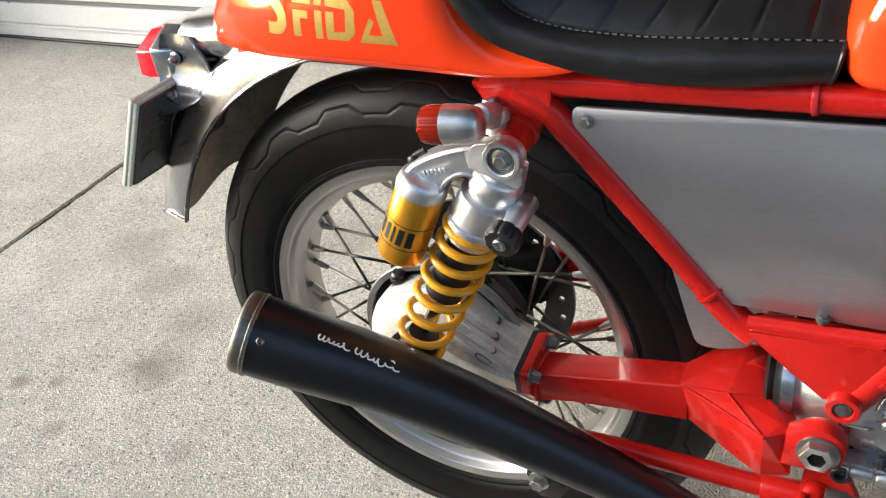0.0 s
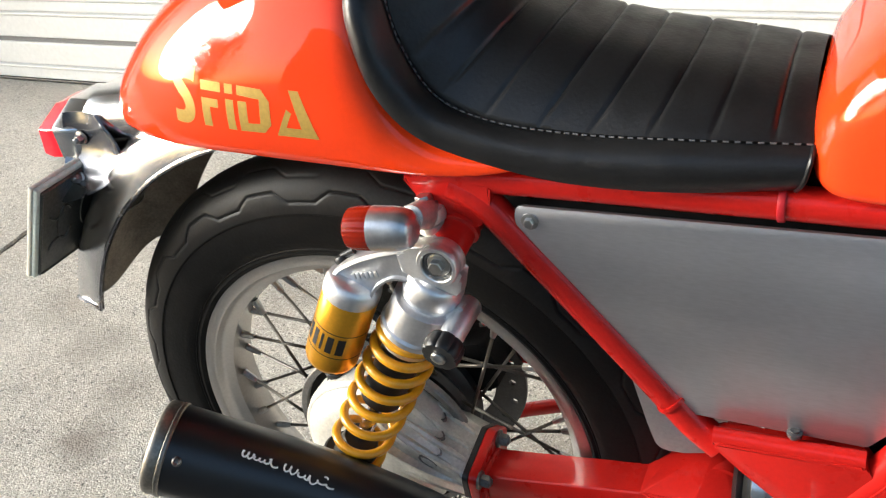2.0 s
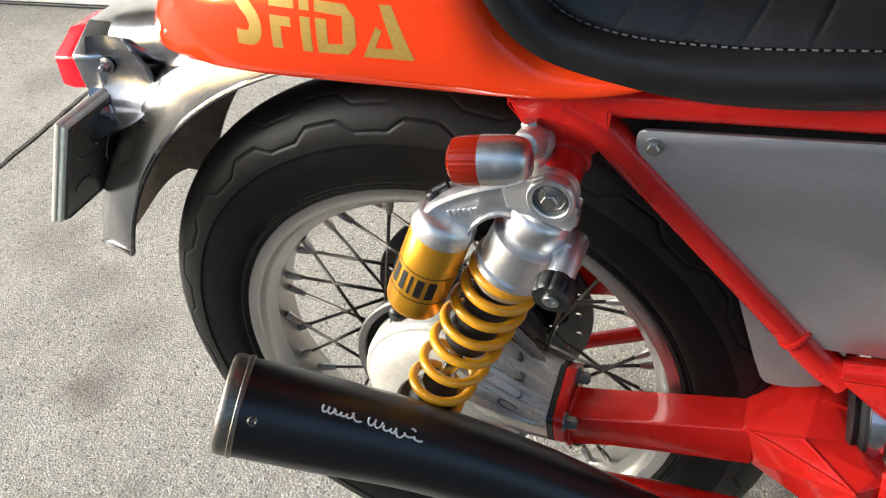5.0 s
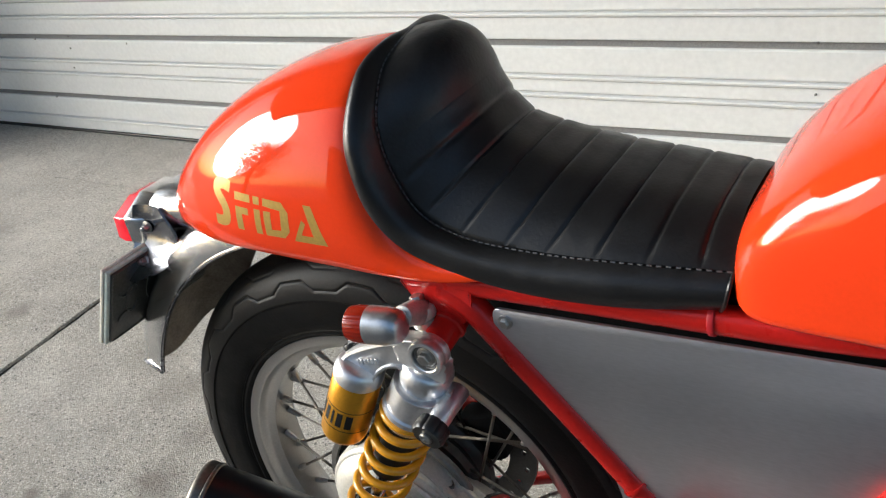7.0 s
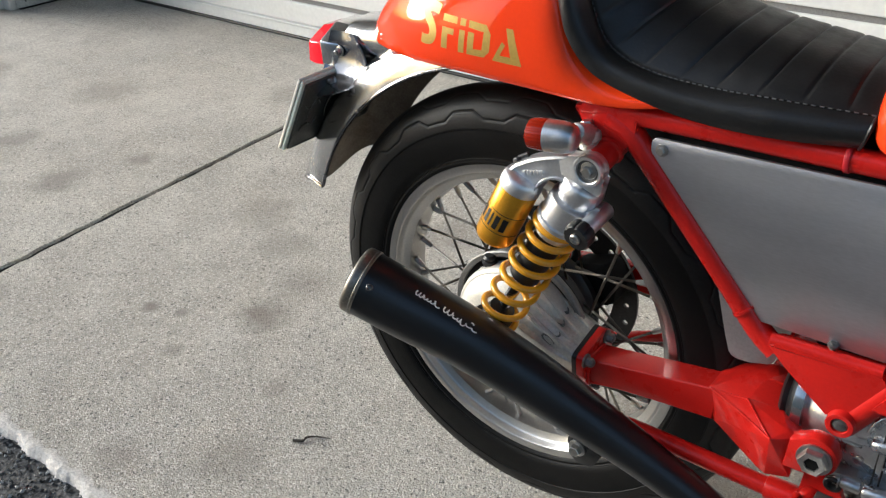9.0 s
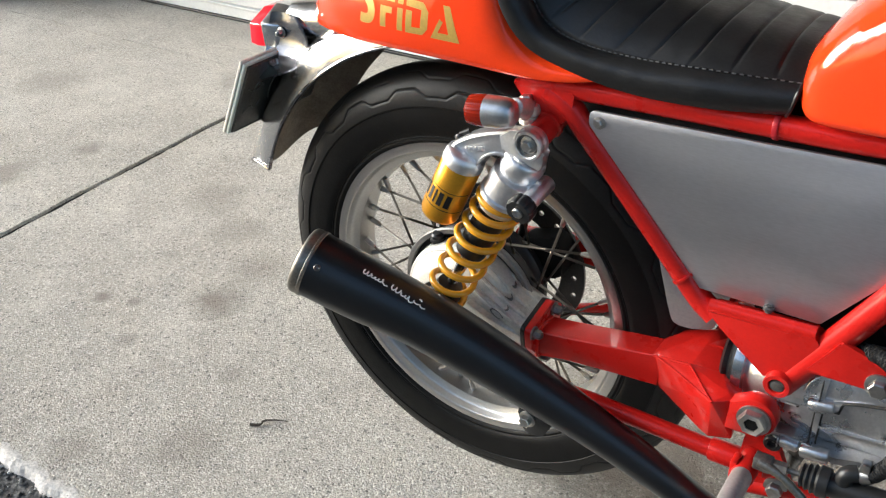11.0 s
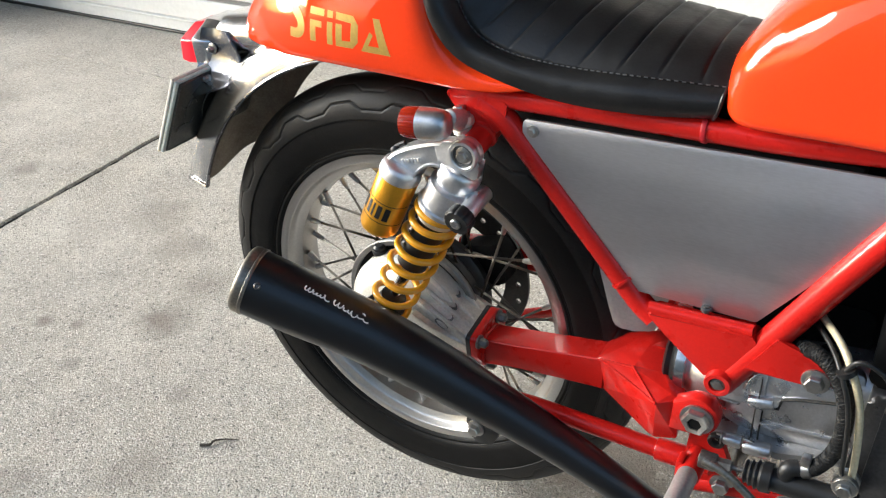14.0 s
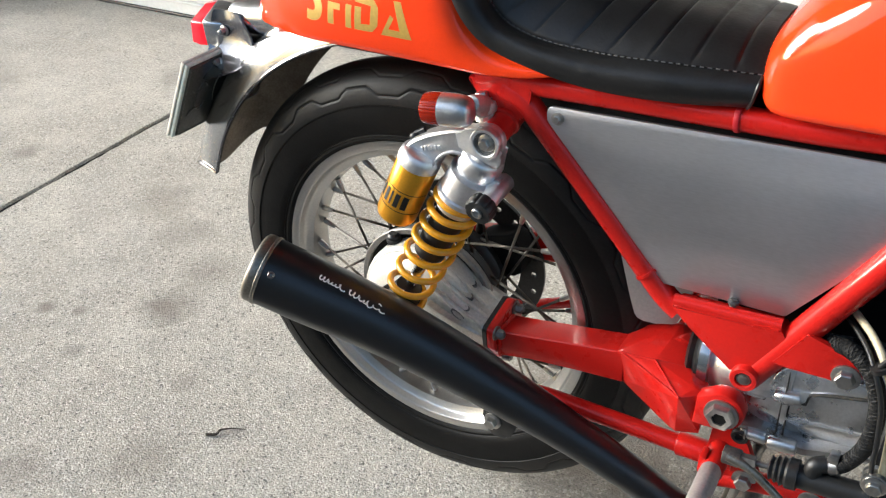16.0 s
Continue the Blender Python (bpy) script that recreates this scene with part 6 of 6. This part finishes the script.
lathe(m, [(0.0066, 0), (0.0066, 0.002), (0.0056, 0.003), (0.0036, 0.003), (0.0034, 0.0008)], KN + kd * 0.0008, kd, 24)
part("knob_screw", m, STEEL, shock, "bright socket screw")

# ---- muffler ----
MP = [(-0.098, -0.232, 0.501), (-0.034, -0.212, 0.474), (0.040, -0.190, 0.444), (0.122, -0.170, 0.406), (0.207, -0.156, 0.368), (0.285, -0.148, 0.335), (0.366, -0.142, 0.299), (0.430, -0.138, 0.268), (0.55, -0.13, 0.225), (0.75, -0.12, 0.19)]
MR = [0.0435, 0.0425, 0.0395, 0.0362, 0.0305, 0.0255, 0.0222, 0.0210, 0.021, 0.021]
path = smooth_path(MP, 8)
rad = []
for i in range(len(path)):
    t = i / 8
    k = min(int(t), len(MR) - 2)
    rad.append(lerp_table(list(enumerate(MR)), t))
m = bmesh.new()
sweep(m, path, rad, 56)
muf = part("muffler", m, MUFFLER, bike, "satin black megaphone muffler with white pen strokes")
d = (Vector(MP[0]) - Vector(MP[1])).normalized()
m = bmesh.new()
lathe(m, [(0.0437, -0.010), (0.0450, -0.009), (0.0450, -0.006), (0.0440, -0.005), (0.0445, 0.002), (0.0435, 0.006), (0.0410, 0.008), (0.030, 0.0085), (0.026, 0.006), (0.024, -0.03)], MP[0], d, 64, cap=False)
part("end_cap", m, BRUSHED, muf, "dark brushed end cap")
m = bmesh.new()
lathe(m, [(0.0, -0.028), (0.03, -0.028)], MP[0], d, 32, cap=False)
part("baffle", m, DARK, muf)


def muffler_at(s, a):
    """A point on the muffler's skin: s along its path in spans, a in degrees round it from its outer side upwards."""
    t = s * 8
    i = min(int(t), len(path) - 2)
    f = t - i
    p = path[i].lerp(path[i + 1], f)
    r = rad[i] + (rad[i + 1] - rad[i]) * f
    dd = (path[i + 1] - path[max(0, i - 1)]).normalized()
    u = Vector((0, -1, 0))
    u = (u - dd * u.dot(dd)).normalized()
    w = u.cross(dd)
    w = w if w.z > 0 else -w
    q = u * math.cos(radians(a)) + w * math.sin(radians(a))
    return p + q * r, q


m = bmesh.new()
p, q = muffler_at(0.30, 44)
lathe(m, [(0.0045, 0), (0.0045, 0.0015), (0.003, 0.0025), (0.0015, 0.001)], p, q, 16)
part("rivet", m, DARKSTEEL, muf, "small dark screw")
# the pen signature as plain strokes
for s0, s1, a0, a1, loops, tall in ((1.10, 1.30, 70, 68, 2.5, 7), (1.28, 1.55, 68, 66, 3.5, 4), (1.50, 1.64, 70, 64, 1.0, 5), (1.72, 1.94, 67, 64, 2.5, 8), (1.92, 2.10, 63, 61, 2.0, 4), (2.06, 2.20, 60, 62, 1.0, 10), (2.18, 2.42, 62, 59, 2.0, 3), (2.26, 2.36, 70, 68, 0.5, 2)):
    m = bmesh.new()
    pts = []
    for j in range(25):
        t = j / 24
        w = 2 * math.pi * loops * t
        p, q = muffler_at(1.02 + 0.80 * (s0 + (s1 - s0) * t - 1.10) + 0.018 * math.sin(w + 1.2), 5 + a0 + (a1 - a0) * t + 0.55 * tall * math.sin(w))
        pts.append(p + q * 0.0002)
    sweep(m, pts, 0.0009, 6)
    part("pen_stroke", m, WHITEPAINT, muf)
m = bmesh.new()
plate(m, rounded([(0.176, 0.338), (0.196, 0.352), (0.226, 0.330), (0.214, 0.306), (0.188, 0.302)], 0.008), -0.168, -0.160, 0.002)
hg = part("muffler_hanger", m, BLACK, bike, "black muffler hanger bracket")
m = bmesh.new()
hexbolt(m, (0.192, -0.168, 0.327), (0, -1, 0), 0.0080, 0.008)
part("hanger_bolt", m, STEEL, hg, "steel bolt")

# ---- footpeg, brake cylinder, hoses ----
m = bmesh.new()
rod(m, (0.457, -0.150, 0.363), (0.460, -0.262, 0.376), 0.0118, seg=24, edge=0.004)
peg = part("footpeg", m, PEGMAT, bike, "grey metal footpeg")
m = bmesh.new()
rod(m, (0.456, -0.105, 0.354), (0.457, -0.156, 0.362), 0.0135, seg=20, edge=0.002)
box(m, (0.441, -0.150, 0.350), (0.449, -0.130, 0.374), 0.002)
part("peg_mount", m, RED, peg)
m = bmesh.new()
box(m, (0.464, -0.148, 0.374), (0.484, -0.134, 0.391), 0.002)
rod(m, (0.484, -0.141, 0.383), (0.500, -0.141, 0.385), 0.0075, seg=6)
rod(m, (0.498, -0.141, 0.385), (0.520, -0.141, 0.387), 0.0035, seg=12)
part("brake_clevis", m, DARKSTEEL, bike, "zinc brake clevis and rod")
m = bmesh.new()
lathe(m, [(0.008, 0.0), (0.0135, 0.002), (0.0115, 0.005), (0.0150, 0.008), (0.0130, 0.011), (0.0165, 0.014), (0.0145, 0.017), (0.0170, 0.020), (0.0165, 0.030)], (0.513, -0.141, 0.3865), (1, 0, 0.07), 24)
lathe(m, [(0.0130, 0.0), (0.0130, 0.085), (0.010, 0.088)], (0.540, -0.141, 0.388), (1, 0, 0.07), 24)
mc = part("brake_cylinder", m, BLACK, bike, "black rear brake master cylinder with ribbed boot")
m = bmesh.new()
sweep(m, smooth_path([(0.556, -0.141, 0.395), (0.556, -0.140, 0.408), (0.566, -0.136, 0.412)], 5), 0.0095, 14)
part("elbow", m, BLACK, mc)
m = bmesh.new()
sweep(m, smooth_path([(0.485, -0.062, 0.512), (0.527, -0.086, 0.528), (0.558, -0.120, 0.549), (0.583, -0.135, 0.537), (0.596, -0.138, 0.500), (0.595, -0.137, 0.453), (0.581, -0.136, 0.420), (0.562, -0.136, 0.408)], 8), 0.0078, 16)
hose = part("oil_hose", m, HOSE, bike, "black braided rubber hose with clamp")
core = smooth_path([(0.527, -0.086, 0.528), (0.558, -0.120, 0.549), (0.583, -0.135, 0.537), (0.596, -0.138, 0.500), (0.595, -0.137, 0.453), (0.581, -0.136, 0.420), (0.566, -0.136, 0.4095)], 40)
for way in (1, -1):
    for start in range(5):
        m = bmesh.new()
        u, _ = frame_of(core[1] - core[0])
        pts = []
        for i in range(len(core)):
            d = (core[min(i + 1, len(core) - 1)] - core[max(i - 1, 0)]).normalized()
            u = (u - d * u.dot(d)).normalized()
            w = d.cross(u)
            a = way * i * 0.30 + start * 2 * math.pi / 5
            pts.append(core[i] + (u * math.cos(a) + w * math.sin(a)) * 0.0077)
        sweep(m, pts, 0.0008, 4)
        part("braid_strand", m, BRAID, hose)
m = bmesh.new()
lathe(m, [(0.0082, 0), (0.0093, 0.001), (0.0093, 0.010), (0.0082, 0.011)], (0.568, -0.136, 0.4105), (0.9, 0.05, 0.45), 20)
box(m, (0.566, -0.143, 0.420), (0.576, -0.131, 0.432), 0.002)
part("hose_clamp", m, STEEL, hose, "steel hose clamp")
m = bmesh.new()
sweep(m, smooth_path([(0.530, -0.055, 0.575), (0.552, -0.088, 0.573), (0.575, -0.122, 0.572), (0.592, -0.144, 0.5585), (0.6055, -0.147, 0.5245), (0.612, -0.147, 0.4845), (0.6155, -0.146, 0.439), (0.617, -0.145, 0.40)], 8), 0.0039, 12)
part("breather_tube", m, CLEARHOSE, bike, "yellowed clear breather tube")
m = bmesh.new()
sweep(m, smooth_path([(0.525, -0.055, 0.565), (0.566, -0.118, 0.564), (0.584, -0.146, 0.552), (0.597, -0.152, 0.520), (0.603, -0.153, 0.478), (0.607, -0.152, 0.430), (0.618, -0.148, 0.395), (0.65, -0.145, 0.375)], 8), 0.0026, 10)
sweep(m, smooth_path([(0.587, -0.148, 0.560), (0.596, -0.150, 0.574), (0.612, -0.150, 0.572), (0.628, -0.148, 0.555), (0.66, -0.142, 0.49)], 8), 0.0026, 10)
part("brake_cable", m, BLACK, bike, "thin black cables")
m = bmesh.new()
lathe(m, [(0.0095, 0), (0.0095, 0.005)], (0.5868, -0.146, 0.5595), (0.45, 0, -0.85), 16)
part("cable_tie", m, BLACK, bike)
m = bmesh.new()
for z in (0.0, 0.011):
    lathe(m, [(0.012, 0), (0.013, 0.001), (0.013, 0.006), (0.011, 0.007)], (0.612, -0.140 - z, 0.425), (0, -1, 0), 18)
hexbolt(m, (0.612, -0.158, 0.425), (0, -1, 0), 0.008, 0.006)
part("banjo_union", m, STEEL, bike, "zinc banjo union")
m = bmesh.new()
sweep(m, smooth_path([(0.470, -0.145, 0.385), (0.486, -0.147, 0.383), (0.500, -0.148, 0.377), (0.528, -0.148, 0.3555), (0.560, -0.147, 0.327)], 4), [0.0062 - 0.00014 * k for k in range(17)], 10)
part("brake_lever", m, BRUSHED, bike, "brownish worn brake lever")
# centre stand, out of sight under the frame, on which the machine rests
m = bmesh.new()
for sgn in (-1, 1):
    sweep(m, [(0.50, sgn * 0.085, 0.30), (0.46, sgn * 0.105, 0.15), (0.44, sgn * 0.125, 0.012)], 0.012, 14)
    box(m, (0.41, sgn * 0.125 - 0.02, 0.0), (0.48, sgn * 0.125 + 0.02, 0.016), 0.004)
rod(m, (0.47, -0.10, 0.19), (0.47, 0.10, 0.19), 0.011, seg=14)
part("centre_stand", m, DARKSTEEL, bike, "dark steel centre stand")
